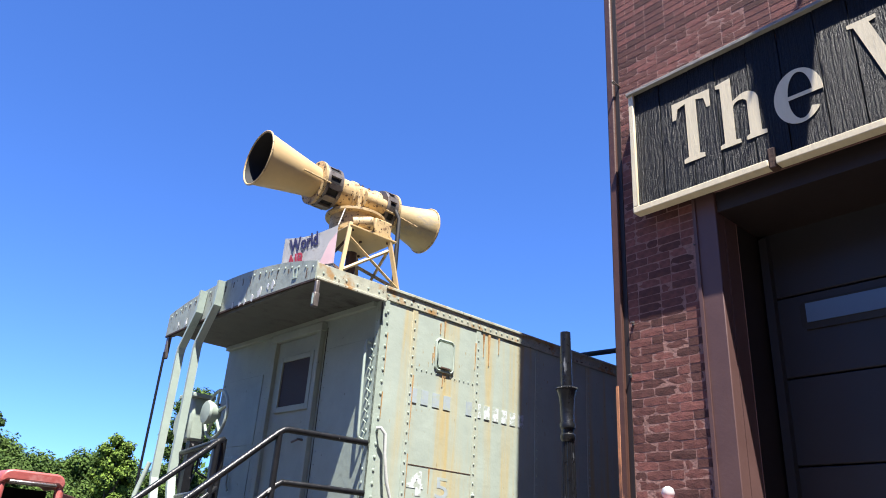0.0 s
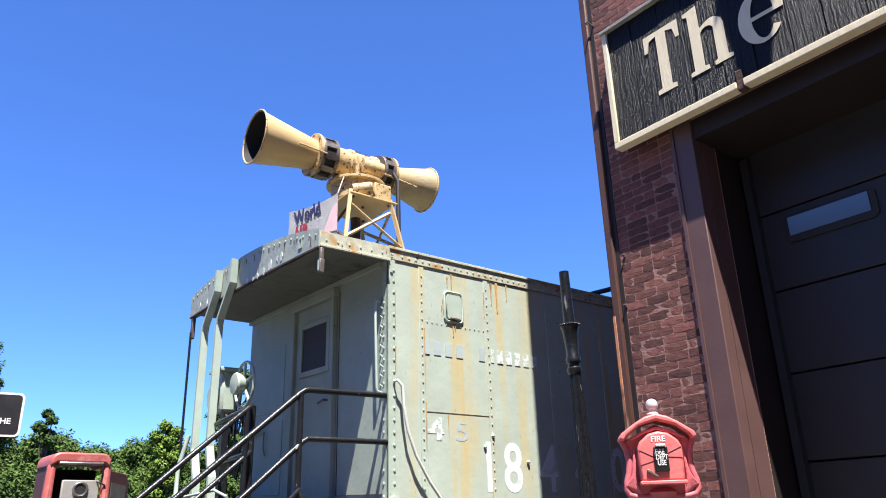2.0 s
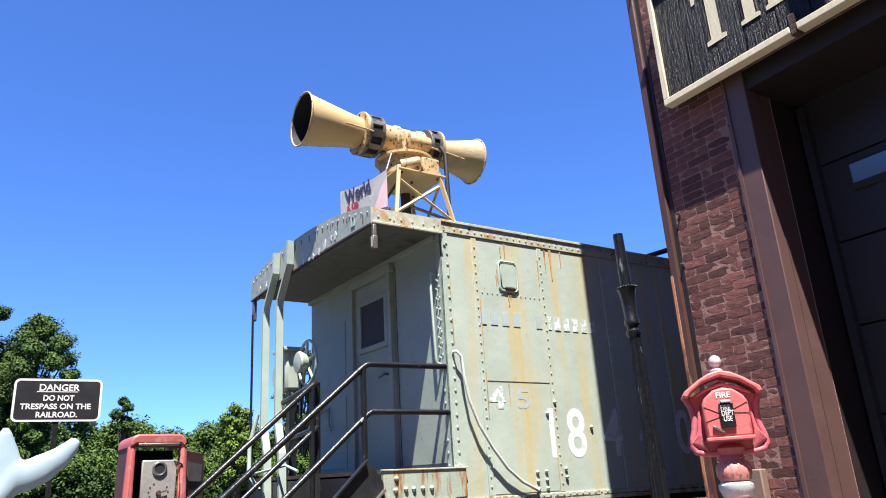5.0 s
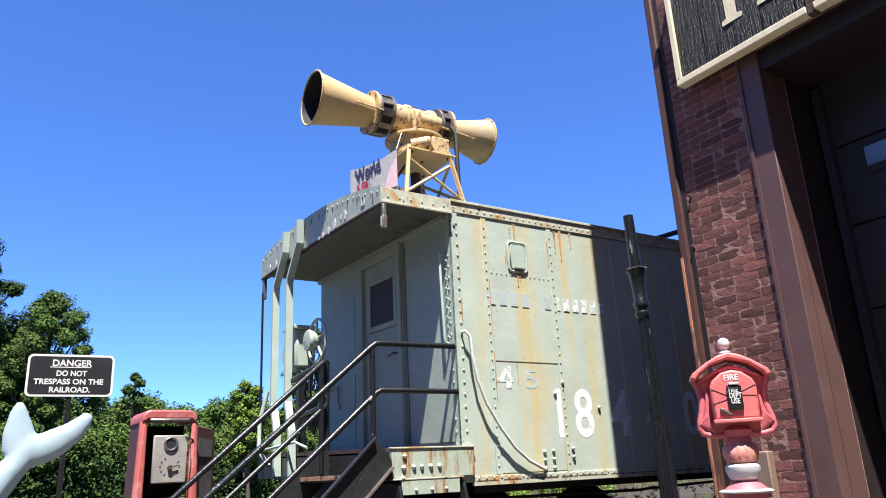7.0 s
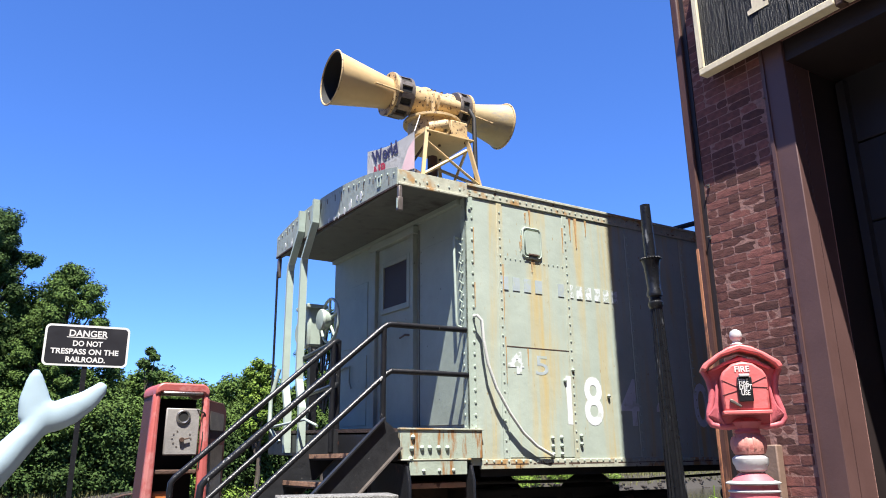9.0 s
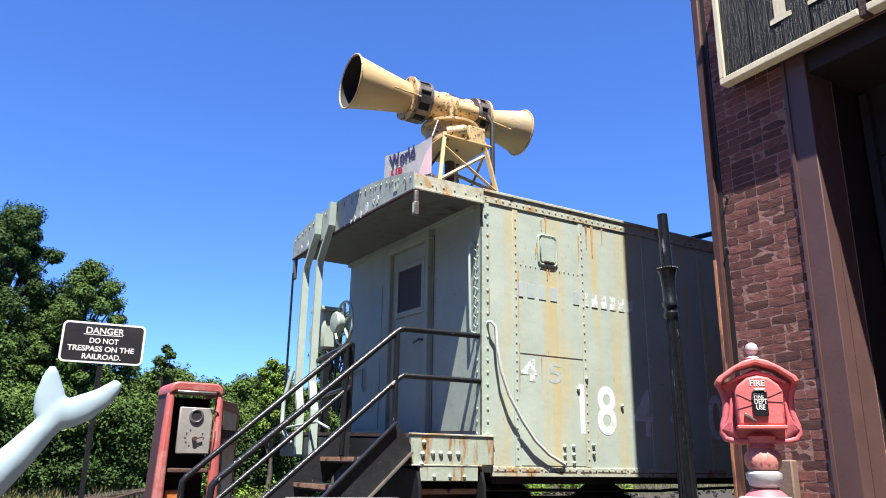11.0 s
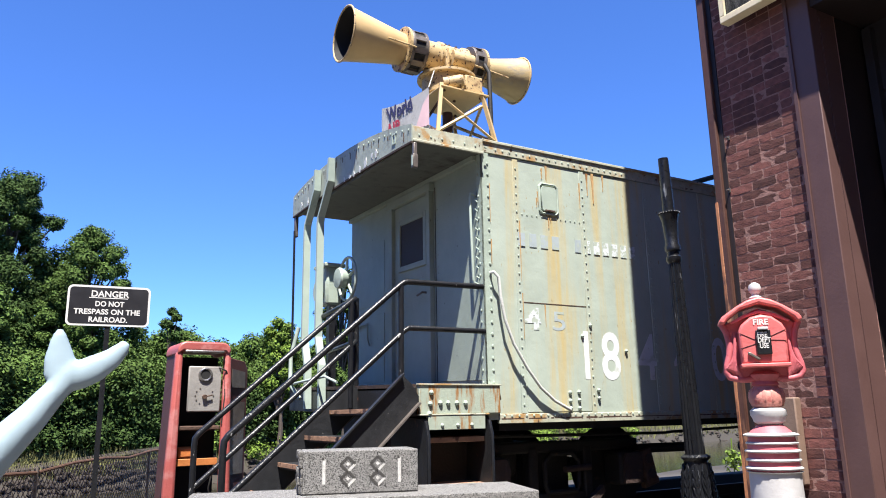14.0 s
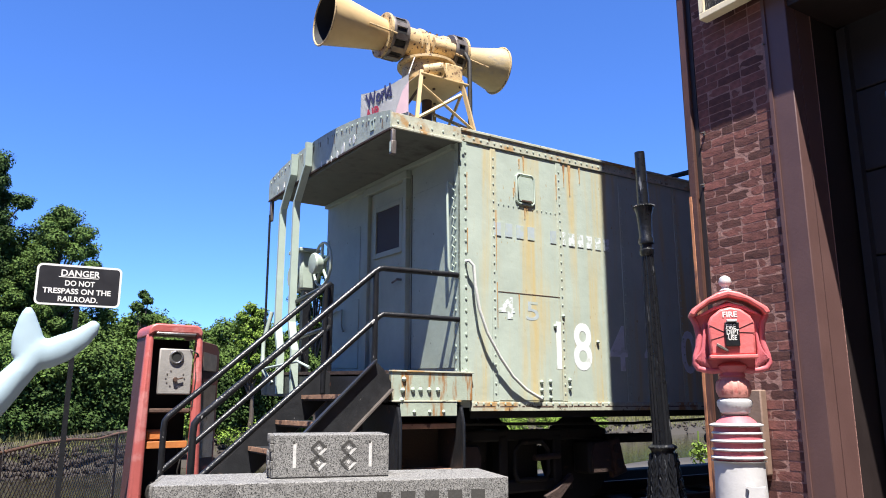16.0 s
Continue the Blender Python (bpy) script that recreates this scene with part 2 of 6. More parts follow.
M_HOSE = mat("white_painted_cable", (0.66, 0.67, 0.64), 0.5, var=0.08, scale=12)
M_LEAF = mat("sunlit_leaves", (0.082, 0.135, 0.030), 0.75, spec=0.12, var=0.3, scale=0.6, bump=0, island=0.45)
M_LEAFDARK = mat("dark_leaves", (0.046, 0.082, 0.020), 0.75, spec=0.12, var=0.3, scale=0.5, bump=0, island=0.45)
M_LEAFLIME = mat("bright_young_leaves", (0.15, 0.23, 0.035), 0.7, spec=0.15, var=0.3, scale=0.6, bump=0, island=0.4)
M_BARK = mat("grey_bark", (0.09, 0.07, 0.055), 0.9, var=0.3, scale=9, bump=0.6, stretch=(1, 1, 0.25))
M_GROUND = mat("dusty_gravel_and_asphalt", (0.125, 0.115, 0.10), 0.95, var=0.3, scale=3, bump=0.5, bscale=30, stain=(0.075, 0.075, 0.06), amount=0.45, sscale=0.6, edge=0.2)
# the bank beyond the yard is dark wet soil
_gn, _gl = M_GROUND.node_tree.nodes, M_GROUND.node_tree.links
_base = _gn["Principled BSDF"].inputs["Base Color"]
_where = _gn.new("ShaderNodeSeparateXYZ")
_gl.new(_gn["Texture Coordinate"].outputs["Object"], _where.inputs["Vector"])
_edge = _gn.new("ShaderNodeMapRange")
_edge.inputs["From Min"].default_value, _edge.inputs["From Max"].default_value = 5.5, 8.0
_gl.new(_where.outputs["Y"], _edge.inputs["Value"])
_soil = _gn.new("ShaderNodeMix")
_soil.data_type = 'RGBA'
_soil.inputs[7].default_value = (0.036, 0.030, 0.022, 1)
_gl.new(_edge.outputs["Result"], _soil.inputs[0])
_gl.new(_base.links[0].from_socket, _soil.inputs[6])
_gl.new(_soil.outputs[2], _base)
M_GRASS = mat("dry_grass", (0.15, 0.15, 0.048), 0.9, var=0.35, scale=2, bump=0, island=0.5)
M_ROCK = mat("dark_bank_rock", (0.032, 0.024, 0.018), 0.95, var=0.5, scale=3, bump=0.5, bscale=6, island=0.35)
M_WATER = mat("muddy_river_water", (0.030, 0.028, 0.014), 0.08, var=0.2, scale=0.4, bump=0.12, bscale=3, stretch=(1, 1, 1))
M_WIRE = mat("rusty_chain_link", (0.20, 0.17, 0.15), 0.7, metal=0.3, var=0.3, scale=20, bump=0)
M_RAIL = mat("rusty_rail", (0.12, 0.06, 0.035), 0.8, var=0.3, scale=8)
M_TIE = mat("old_timber", (0.016, 0.014, 0.012), 0.95, var=0.4, scale=6, stretch=(4, 1, 4))


def glass(name, tint, rough=0.06):
    m = bpy.data.materials.new(name)
    m.use_nodes = True
    b = m.node_tree.nodes["Principled BSDF"]
    b.inputs["Base Color"].default_value = (*tint, 1)
    b.inputs["Roughness"].default_value = rough
    b.inputs["Specular IOR Level"].default_value = 0.9
    return m


M_GLASS = mat("brown_window_screen", (0.048, 0.036, 0.038), 0.7, var=0.15, scale=4, bump=0.1, bscale=200)
# The blue base colour stands in for the sky's reflection in the panes.
M_BAYGLASS = glass("sky_tinted_glass", (0.10, 0.17, 0.28), 0.12)


# ---- mesh helpers ----
def box(bm, x0, x1, y0, y1, z0, z1, m=None):
    t = Matrix.LocRotScale(((x0 + x1) / 2, (y0 + y1) / 2, (z0 + z1) / 2), None, (abs(x1 - x0), abs(y1 - y0), abs(z1 - z0)))
    bmesh.ops.create_cube(bm, size=1, matrix=(m @ t) if m else t)
    return bm


def rod(bm, p, q, r, r2=None, n=10):
    p, q = Vector(p), Vector(q)
    d = q - p
    t = Matrix.Translation((p + q) / 2) @ d.to_track_quat('Z', 'Y').to_matrix().to_4x4()
    bmesh.ops.create_cone(bm, cap_ends=True, segments=n, radius1=r, radius2=r if r2 is None else r2, depth=d.length, matrix=t)
    return bm


def tube(bm, pts, r, n=10):
    """A round bar swept along points."""
    pts = [Vector(p) for p in pts]
    rings = []
    for i, p in enumerate(pts):
        d = (pts[min(i + 1, len(pts) - 1)] - pts[max(i - 1, 0)]).normalized()
        q = d.to_track_quat('Z', 'Y')
        rings.append([bm.verts.new(p + q @ Vector((r * math.cos(a * math.tau / n), r * math.sin(a * math.tau / n), 0))) for a in range(n)])
    for a, b in zip(rings, rings[1:]):
        best = min(range(n), key=lambda s: sum((a[k].co - b[(k + s) % n].co).length for k in range(n)))
        for k in range(n):
            bm.faces.new((a[k], a[(k + 1) % n], b[(k + 1 + best) % n], b[(k + best) % n]))
    bm.faces.new(list(reversed(rings[0])))
    bm.faces.new(rings[-1])
    return bm


def lathe(bm, prof, n=28, m=Matrix(), cap=True):
    rings = []
    for r, z in prof:
        rings.append([bm.verts.new(m @ Vector((r * math.cos(k * math.tau / n), r * math.sin(k * math.tau / n), z))) for k in range(n)])
    for a, b in zip(rings, rings[1:]):
        for k in range(n):
            bm.faces.new((a[k], a[(k + 1) % n], b[(k + 1) % n], b[k]))
    if cap:
        bm.faces.new(list(reversed(rings[0])))
        bm.faces.new(rings[-1])
    return bm


def prism(bm, poly, m, depth):
    """A flat outline (u, v) set up by m (its x, y and z axes are u, v and the depth)."""
    a = [bm.verts.new(m @ Vector((u, v, 0))) for u, v in poly]
    b = [bm.verts.new(m @ Vector((u, v, depth))) for u, v in poly]
    bm.faces.new(list(reversed(a)))
    bm.faces.new(b)
    k = len(poly)
    for i in range(k):
        bm.faces.new((a[i], a[(i + 1) % k], b[(i + 1) % k], b[i]))
    return bm


def dome(bm, p, r, m=None, flat=0.6, seg=6):
    t = Matrix.Translation(p) @ Matrix.Diagonal((flat if m == 'x' else 1, flat if m == 'y' else 1, flat if m == 'z' else 1, 1))
    bmesh.ops.create_uvsphere(bm, u_segments=seg, v_segments=4, radius=r, matrix=t)


def base_of(ob):
    return ob.matrix_basis.copy() if ob.parent is None else base_of(ob.parent) @ ob.matrix_parent_inverse @ ob.matrix_basis


def part(name, bm, material, parent=None, label="", bevel=0.0, smooth=True, shape=None):
    me = bpy.data.meshes.new(name)
    bmesh.ops.recalc_face_normals(bm, faces=bm.faces)
    if shape:
        bmesh.ops.transform(bm, matrix=shape, verts=bm.verts)
    bm.to_mesh(me)
    bm.free()
    me.materials.append(material)
    if smooth:
        me.shade_smooth()
        me.set_sharp_from_angle(angle=radians(38))
    ob = new(name, me)
    if bevel:
        b = ob.modifiers.new("edge", 'BEVEL')
        b.width, b.segments, b.limit_method = bevel, 2, 'ANGLE'
    if parent:
        ob.parent = parent
        ob.matrix_parent_inverse = base_of(parent).inverted()
    if label:
        ob["label"] = label
    return ob


def thing(name, at, label, category, group="", kind=""):
    e = new(name)
    e.empty_display_size = 0.2
    e.location = at
    return tagged(e, label, category, group, kind)


def text(name, body, size, m, material, parent, extrude=0.002, bold=0.0, width=1.0, label=""):
    cu = bpy.data.curves.new(name, 'FONT')
    cu.body, cu.size, cu.extrude, cu.offset, cu.align_x = body, size, extrude, bold, 'LEFT'
    cu.resolution_u = 4
    tmp = new("lettering", cu)
    me = bpy.data.meshes.new_from_object(tmp.evaluated_get(bpy.context.evaluated_depsgraph_get()))
    bpy.data.objects.remove(tmp)
    me.transform(m @ Matrix.Diagonal((width, 1, 1, 1)))
    me.materials.clear()
    me.materials.append(material)
    me.name = name
    ob = new(name, me)
    ob.parent = parent
    ob.matrix_parent_inverse = base_of(parent).inverted()
    if label:
        ob["label"] = label
    return ob


def face_y(x, y, z):
    """Lettering on a wall that faces -y."""
    return pose(x, y, z, 90, 0, 0)


def face_x(x, y, z):
    """Lettering on a wall that faces -x: it runs towards -y."""
    return pose(x, y, z, 90, 0, -90)


# ---- ground, river, far bank ----
def near_edge(x):
    return 7.0 + 0.16 * x


def far_edge(x):
    return 25.5 + 0.27 * x if x > -20 else 20.1


def ground_z(x, y):
    n, f = near_edge(x), far_edge(x)
    if y < n:
        z = 0.0
    elif y < n + 2.5:
        z = -1.9 * (y - n) / 2.5
    elif y < f:
        z = -1.9
    elif y < f + 2.2:
        z = -1.9 + 1.9 * (y - f) / 2.2
    else:
        z = min(2.2, 0.0 + 0.16 * (y - f - 2.2))
    return z + 0.05 * noise.noise((x * 0.5, y * 0.5, 0))


def build_ground():
    xs = [-900, -300, -120, -60] + [-40 + 2.0 * i for i in range(66)] + [120, 200, 400, 900]
    ys = [-900, -300, -100, -40, -15] + [-8 + 1.0 * i for i in range(62)] + [60, 70, 90, 130, 300, 900]
    bm = bmesh.new()
    grid = [[bm.verts.new((x, y, ground_z(x, y))) for x in xs] for y in ys]
    for a, b in zip(grid, grid[1:]):
        for i in range(len(xs) - 1):
            bm.faces.new((a[i], a[i + 1], b[i + 1], b[i]))
    tagged(part("ground", bm, M_GROUND), "dusty gravel yard falling away to a river bank", "ground", kind="structure")
    bm = bmesh.new()
    bm.faces.new([bm.verts.new(p) for p in ((-300, 2, -1.2), (300, 2, -1.2), (300, 130, -1.2), (-300, 22.5, -1.2))])
    tagged(part("water", bm, M_WATER), "still brown-green river water below the bank", "river", kind="structure")


build_ground()


# ---- brick building ----
_before = set(bpy.data.objects)
XF = 1.12
YC, YJ, YR = -1.62, -2.30, -6.6
HEAD = 4.28
# Upper walls are unseen, raised to 10.5 m to hold back sky light.
wall = tagged(part("wall_front", box(box(box(bmesh.new(), XF, XF + 0.34, YJ, YC, -0.4, HEAD), XF, XF + 0.34, -9.5, YC, HEAD, 10.5),
                                     XF, XF + 0.34, -9.5, YR, -0.4, HEAD), M_MORTAR),
              "old dark red brick front wall with worn mortar joints", "wall", kind="structure")
tagged(part("wall_side", box(bmesh.new(), XF + 0.34, 14.0, YC - 0.30, YC, -0.4, 10.5), M_BRICKS), "long red brick side wall beside the railway car", "wall", kind="structure")
tagged(part("wall_back", box(box(bmesh.new(), 13.7, 14.0, -9.5, YC - 0.30, -0.4, 10.5), XF + 0.34, 13.7, -9.5, -9.2, -0.4, 10.5), M_BRICKS), "red brick walls closing the building", "wall", kind="structure")
tagged(part("roof", box(bmesh.new(), XF - 0.05, 14.05, -9.55, YC + 0.05, 10.5, 10.7), M_BROWN), "flat brown roof edge of the brick building", "roof", kind="structure")
# steel door surround
jamb = thing("door_surround", (XF, YJ, 0), "brown painted steel door surround set in the brickwork", "door frame", kind="structure")
part("jamb_face", box(bmesh.new(), XF - 0.012, XF + 0.10, YJ - 0.147, YJ + 0.03, 0, HEAD), M_BROWN, jamb, bevel=0.006)
part("jamb_edge", box(bmesh.new(), XF - 0.024, XF - 0.012, YJ + 0.005, YJ + 0.03, 0, HEAD), M_BROWN, jamb)
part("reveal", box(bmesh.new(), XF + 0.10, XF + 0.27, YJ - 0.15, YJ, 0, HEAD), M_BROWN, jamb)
# Inner reveal: same steel, with its shade put into the colour.
part("seal", box(bmesh.new(), XF + 0.27, XF + 0.62, YJ - 0.146, YJ, 0, HEAD - 0.16), M_DARKBROWN, jamb, "inner reveal in black-brown that stands for its shade")
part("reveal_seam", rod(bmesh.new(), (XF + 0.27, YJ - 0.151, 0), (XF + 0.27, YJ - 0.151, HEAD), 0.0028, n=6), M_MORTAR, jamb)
part("far_jamb", box(bmesh.new(), XF - 0.012, XF + 0.62, YR, YR + 0.15, 0, HEAD), M_BROWN, jamb)
# The lintel takes the shade colour too.
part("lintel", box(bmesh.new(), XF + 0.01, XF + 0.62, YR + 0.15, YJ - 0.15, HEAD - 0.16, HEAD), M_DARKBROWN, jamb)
bay = thing("door_1", (1.74, -4.5, 0), "dark grey sectional overhead door with small windows, closed", "garage door", kind="structure")
for i in range(7):
    part("panel", box(bmesh.new(), 1.74, 1.80, YR + 0.16, YJ - 0.16, 0.6 * i + 0.003, 0.6 * i + 0.594), M_BAYDOOR, bay, bevel=0.008)
part("track", box(bmesh.new(), 1.68, 1.74, YJ - 0.23, YJ - 0.17, 0, HEAD - 0.2), M_BAYDOOR, bay)
for y0 in (-2.72, -3.75, -4.78):
    w = part("window_frame", prism(bmesh.new(), [(-0.03, 0), (0, -0.03), (0.60, -0.03), (0.63, 0), (0.63, 0.15), (0.60, 0.18), (0, 0.18), (-0.03, 0.15)],
                                   face_x(1.738, y0, 3.355), 0.014), M_RUBBER, bay, "black rubber window surround")
    part("pane", box(bmesh.new(), 1.715, 1.722, y0 - 0.585, y0 - 0.015, 3.375, 3.515), M_BAYGLASS, w, "pane tinted pale blue for the sky's reflection")

# corner downpipe
pipe = thing("downpipe", (XF - 0.03, YC + 0.03, 0), "peeling brown corner downpipe on the brick wall", "downpipe")
part("pipe", box(bmesh.new(), XF - 0.035, XF + 0.05, YC + 0.004, YC + 0.075, 0, 10.4), M_PIPE, pipe, bevel=0.012)
# Peeled orange edge; its brightness on the lower part stands for sunlight.
part("peeled_edge", box(bmesh.new(), XF - 0.037, XF - 0.030, YC + 0.052, YC + 0.078, 0.3, 2.95), mat("lit_orange_primer", (0.50, 0.21, 0.10), 0.7, var=0.25, scale=12, stain=(0.12, 0.05, 0.035), amount=0.42, sscale=5, sstretch=(1, 1, 0.2), edge=0.06), pipe, "peeled orange edge of the downpipe, brightened for sunlight", bevel=0.002)
# Near-black strip stands for the shaded gap between pipe and brick.
part("flange", box(bmesh.new(), XF - 0.008, XF + 0.004, YC - 0.035, YC + 0.004, 0, 10.4), M_DARKBROWN, pipe)
for y, z in ((-1.70, 3.42), (-1.66, 3.02), (-2.27, 3.9)):
    tagged(part("wall_hook", rod(box(bmesh.new(), XF - 0.012, XF + 0.004, y - 0.008, y + 0.008, z - 0.016, z + 0.016), (XF - 0.04, y, z), (XF, y, z), 0.006), M_GALV),
           "small grey metal hook fixed in the brick", "hook")
hook = tagged(part("wire_bracket", tube(bmesh.new(), [(XF, -1.66, 5.62), (XF - 0.10, -1.66, 5.63), (XF - 0.12, -1.67, 5.60), (XF - 0.10, -1.68, 5.58)], 0.008), M_GALV),
              "bent grey wire bracket on the brick wall", "bracket")

meter = thing("meter_box", (XF, -1.98, 0.9), "tan painted metal box and conduit on the brick wall", "meter box")
part("box_body", box(bmesh.new(), XF - 0.07, XF - 0.004, -2.03, -1.92, 0.95, 1.50), M_TANBOX, meter, bevel=0.008)
part("conduit", rod(bmesh.new(), (XF - 0.03, -1.97, -0.3), (XF - 0.03, -1.97, 0.95), 0.02), M_TANBOX, meter)
# painted board sign
SX = 0.98
Z0, Z1, YL, YE = 4.245, 5.36, -1.85, -6.9
board = thing("board_sign", (SX, YL, Z0), "large black wooden board sign with cream border and cream serif letters", "sign")
k = 0
y = YL - 0.045
while y > YE + 0.05:
    w = (0.235, 0.26, 0.22, 0.25)[k % 4]
    part("plank", box(bmesh.new(), SX + (0.003 if k % 2 else 0.0), SX + 0.05, max(y - w + 0.004, YE + 0.04), y, Z0 + 0.04, Z1 - 0.03), M_BOARD, board, bevel=0.004)
    y -= w
    k += 1
part("border_bottom", box(bmesh.new(), SX - 0.02, SX + 0.07, -2.93, YL, Z0, Z0 + 0.052), M_CREAM, board, "cream painted border", bevel=0.005)
part("border_bottom", box(bmesh.new(), SX - 0.02, SX + 0.07, YE, -2.985, Z0, Z0 + 0.052), M_CREAM, board, "cream painted border", bevel=0.005)
part("rotten_joint", box(bmesh.new(), SX - 0.012, SX + 0.06, -2.985, -2.93, Z0 - 0.02, Z0 + 0.14), M_RUST, board, "dark rotten gap in the border", bevel=0.01)
part("border_side", box(bmesh.new(), SX - 0.02, SX + 0.07, YL - 0.045, YL, Z0 + 0.052, Z1 - 0.012), M_CREAM, board, "cream painted border", bevel=0.005)
part("border_top", box(bmesh.new(), SX - 0.04, SX + 0.09, YE, YL + 0.01, Z1 - 0.03, Z1), M_GREYWOOD, board, "bare grey weathered top rail", bevel=0.004)
part("backing", box(bmesh.new(), SX + 0.05, XF + 0.004, YE + 0.1, YL - 0.1, Z0 + 0.1, Z1 - 0.1), M_TIE, board)


def arc(cx, cy, rx, ry, a0, a1, n=14):
    return [(cx + rx * math.cos(radians(a0 + (a1 - a0) * i / n)), cy + ry * math.sin(radians(a0 + (a1 - a0) * i / n))) for i in range(n + 1)]


def sign_letter(poly, u, holes=()):
    m = face_x(SX - 0.001, YL - u, 4.515)
    b = bmesh.new()
    prism(b, poly, m, 0.002)
    return part("letter", b, M_CREAM, board, "cream painted serif letter", smooth=False)


# T, h, e, W of the sign
sign_letter([(0.075, 0), (0.245, 0), (0.245, 0.035), (0.205, 0.045), (0.205, 0.52), (0.27, 0.50), (0.29, 0.41), (0.32, 0.41), (0.32, 0.56), (0, 0.56), (0, 0.41),
             (0.03, 0.41), (0.05, 0.50), (0.115, 0.52), (0.115, 0.045), (0.075, 0.035)], 0.385)
sign_letter([(0, 0), (0.155, 0), (0.155, 0.03), (0.12, 0.04), (0.12, 0.30)] + arc(0.175, 0.30, 0.055, 0.05, 150, 20, 6) + [(0.225, 0.04), (0.20, 0.03), (0.20, 0), (0.345, 0), (0.345, 0.03), (0.31, 0.04)]
            + arc(0.215, 0.30, 0.095, 0.10, 0, 120, 8) + [(0.12, 0.36), (0.12, 0.57), (0, 0.555), (0, 0.525), (0.035, 0.515), (0.035, 0.04), (0, 0.03)], 0.755)
b = bmesh.new()
em = face_x(SX - 0.001, YL - 1.17, 4.505)
outer = arc(0.165, 0.20, 0.165, 0.215, 2, 322, 30)
inner = arc(0.178, 0.20, 0.082, 0.185, 2, 322, 30)
for k in range(30):
    prism(b, [outer[k], outer[k + 1], inner[k + 1], inner[k]], em, 0.002)
prism(b, [(0.09, 0.185), (0.33, 0.185), (0.33, 0.215), (0.09, 0.215)], em, 0.0022)
part("letter", b, M_CREAM, board, "cream painted serif letter", smooth=False)
sign_letter([(0, 0.56), (0, 0.53), (0.04, 0.52), (0.19, -0.005), (0.23, -0.005), (0.345, 0.34), (0.45, -0.005), (0.49, -0.005), (0.63, 0.52), (0.67, 0.53), (0.67, 0.56), (0.53, 0.56), (0.53, 0.53),
             (0.585, 0.52), (0.495, 0.17), (0.40, 0.50), (0.44, 0.53), (0.44, 0.56), (0.25, 0.56), (0.25, 0.53), (0.29, 0.515), (0.315, 0.43), (0.235, 0.17), (0.135, 0.52), (0.18, 0.53), (0.18, 0.56)], 1.70)

# ---- railway car ----
caboose = thing("caboose", (3.5, 1.4, 0), "old pale green steel railway caboose with rust streaks and end platform", "railway car")
LEN, WID, BOT, TOP = 8.4, 2.87, 1.38, 3.675
LEAN_UP = Matrix(((1, 0, 0, 0), (0, 1, 0, 0), (0, 0.028, 1, 0), (0, 0, 0, 1)))   # the car sags a little towards the yard


def cpart(name, bm, material, parent=None, label="", bevel=0.0, smooth=True):
    return part(name, bm, material, parent or caboose, label, bevel, smooth, LEAN_UP)


seams = [0.0, 0.36, 1.13, 1.95, 2.75, 3.55, 4.35, 5.15, 5.95, 6.75, 7.55, 8.4]
for a, b in zip(seams, seams[1:]):
    cpart("side_panel", box(bmesh.new(), a + 0.0015, b - 0.0015, 0, 0.03, BOT, TOP), M_SIDE)
for a, b in zip(seams[1:], seams[2:]):
    cpart("seam_strip", box(bmesh.new(), a - 0.028, a + 0.028, -0.006, 0.0, BOT + 0.05, TOP), M_SIDE, bevel=0.002)
cpart("plate_edge", box(bmesh.new(), 0.40, 1.10, -0.0065, -0.004, 2.366, 2.373), M_RUST)
cpart("repair_plate", box(bmesh.new(), 0.40, 1.10, -0.004, 0.0, BOT + 0.06, 2.37), M_SIDE)
cpart("body_shell", box(box(bmesh.new(), 0.03, LEN - 0.03, 0.03, WID, BOT, TOP), 0.03, LEN - 0.03, 0.2, WID - 0.2, TOP, TOP + 0.12), M_ENDWALL)
cpart("sill_angle", box(bmesh.new(), 0.1, LEN, -0.012, 0.02, BOT - 0.03, BOT + 0.045), M_TRIM, label="chipped rusty lower sill", bevel=0.003)
cpart("eave_strip", box(bmesh.new(), 0.0, LEN, -0.012, -0.001, TOP + 0.006, TOP + 0.118), M_TRIM, label="riveted rust-stained eave", bevel=0.003)
cpart("roof_edge", box(bmesh.new(), 0.002, LEN, -0.026, -0.0121, 3.774, 3.800), M_TRIM, label="pale rusting roof edge", bevel=0.004)
rl = random.Random(12)
x = 0.12
while x < 5.0:
    w = rl.uniform(0.03, 0.22)
    cpart("rust_chip", box(bmesh.new(), x, x + w, -0.0135, -0.010, BOT + rl.uniform(0.0, 0.006), BOT + rl.uniform(0.009, 0.014)), M_RUST)
    x += w + rl.choice((0.004, 0.01, 0.05))
cpart("corner_post", box(box(bmesh.new(), -0.014, 0.0, -0.012, 0.06, BOT + 0.05, TOP), -0.014, 0.07, -0.012, -0.001, BOT + 0.05, TOP), M_GREEN, bevel=0.002)
# roof: an arch, carried out over the platform
XR = -0.71


def arch(y, lift=0.0):
    v = (y - 1.43) / 1.50
    return 3.772 + 0.038 * (y + 0.07) + 0.15 * (1 - min(1, abs(v)) ** 2.2) + lift


ys = [-0.07 + i * 3.0 / 24 for i in range(25)]
bm = bmesh.new()
top = [[bm.verts.new((x, yy if x < -0.001 else max(yy, -0.022), arch(yy) - 0.028 * yy * 0.3)) for yy in ys] for x in (XR, -0.004, 0.0, 2.0, 4.0, 6.0, LEN)]
for a, b in zip(top, top[1:]):
    for i in range(24):
        bm.faces.new((a[i], a[i + 1], b[i + 1], b[i]))
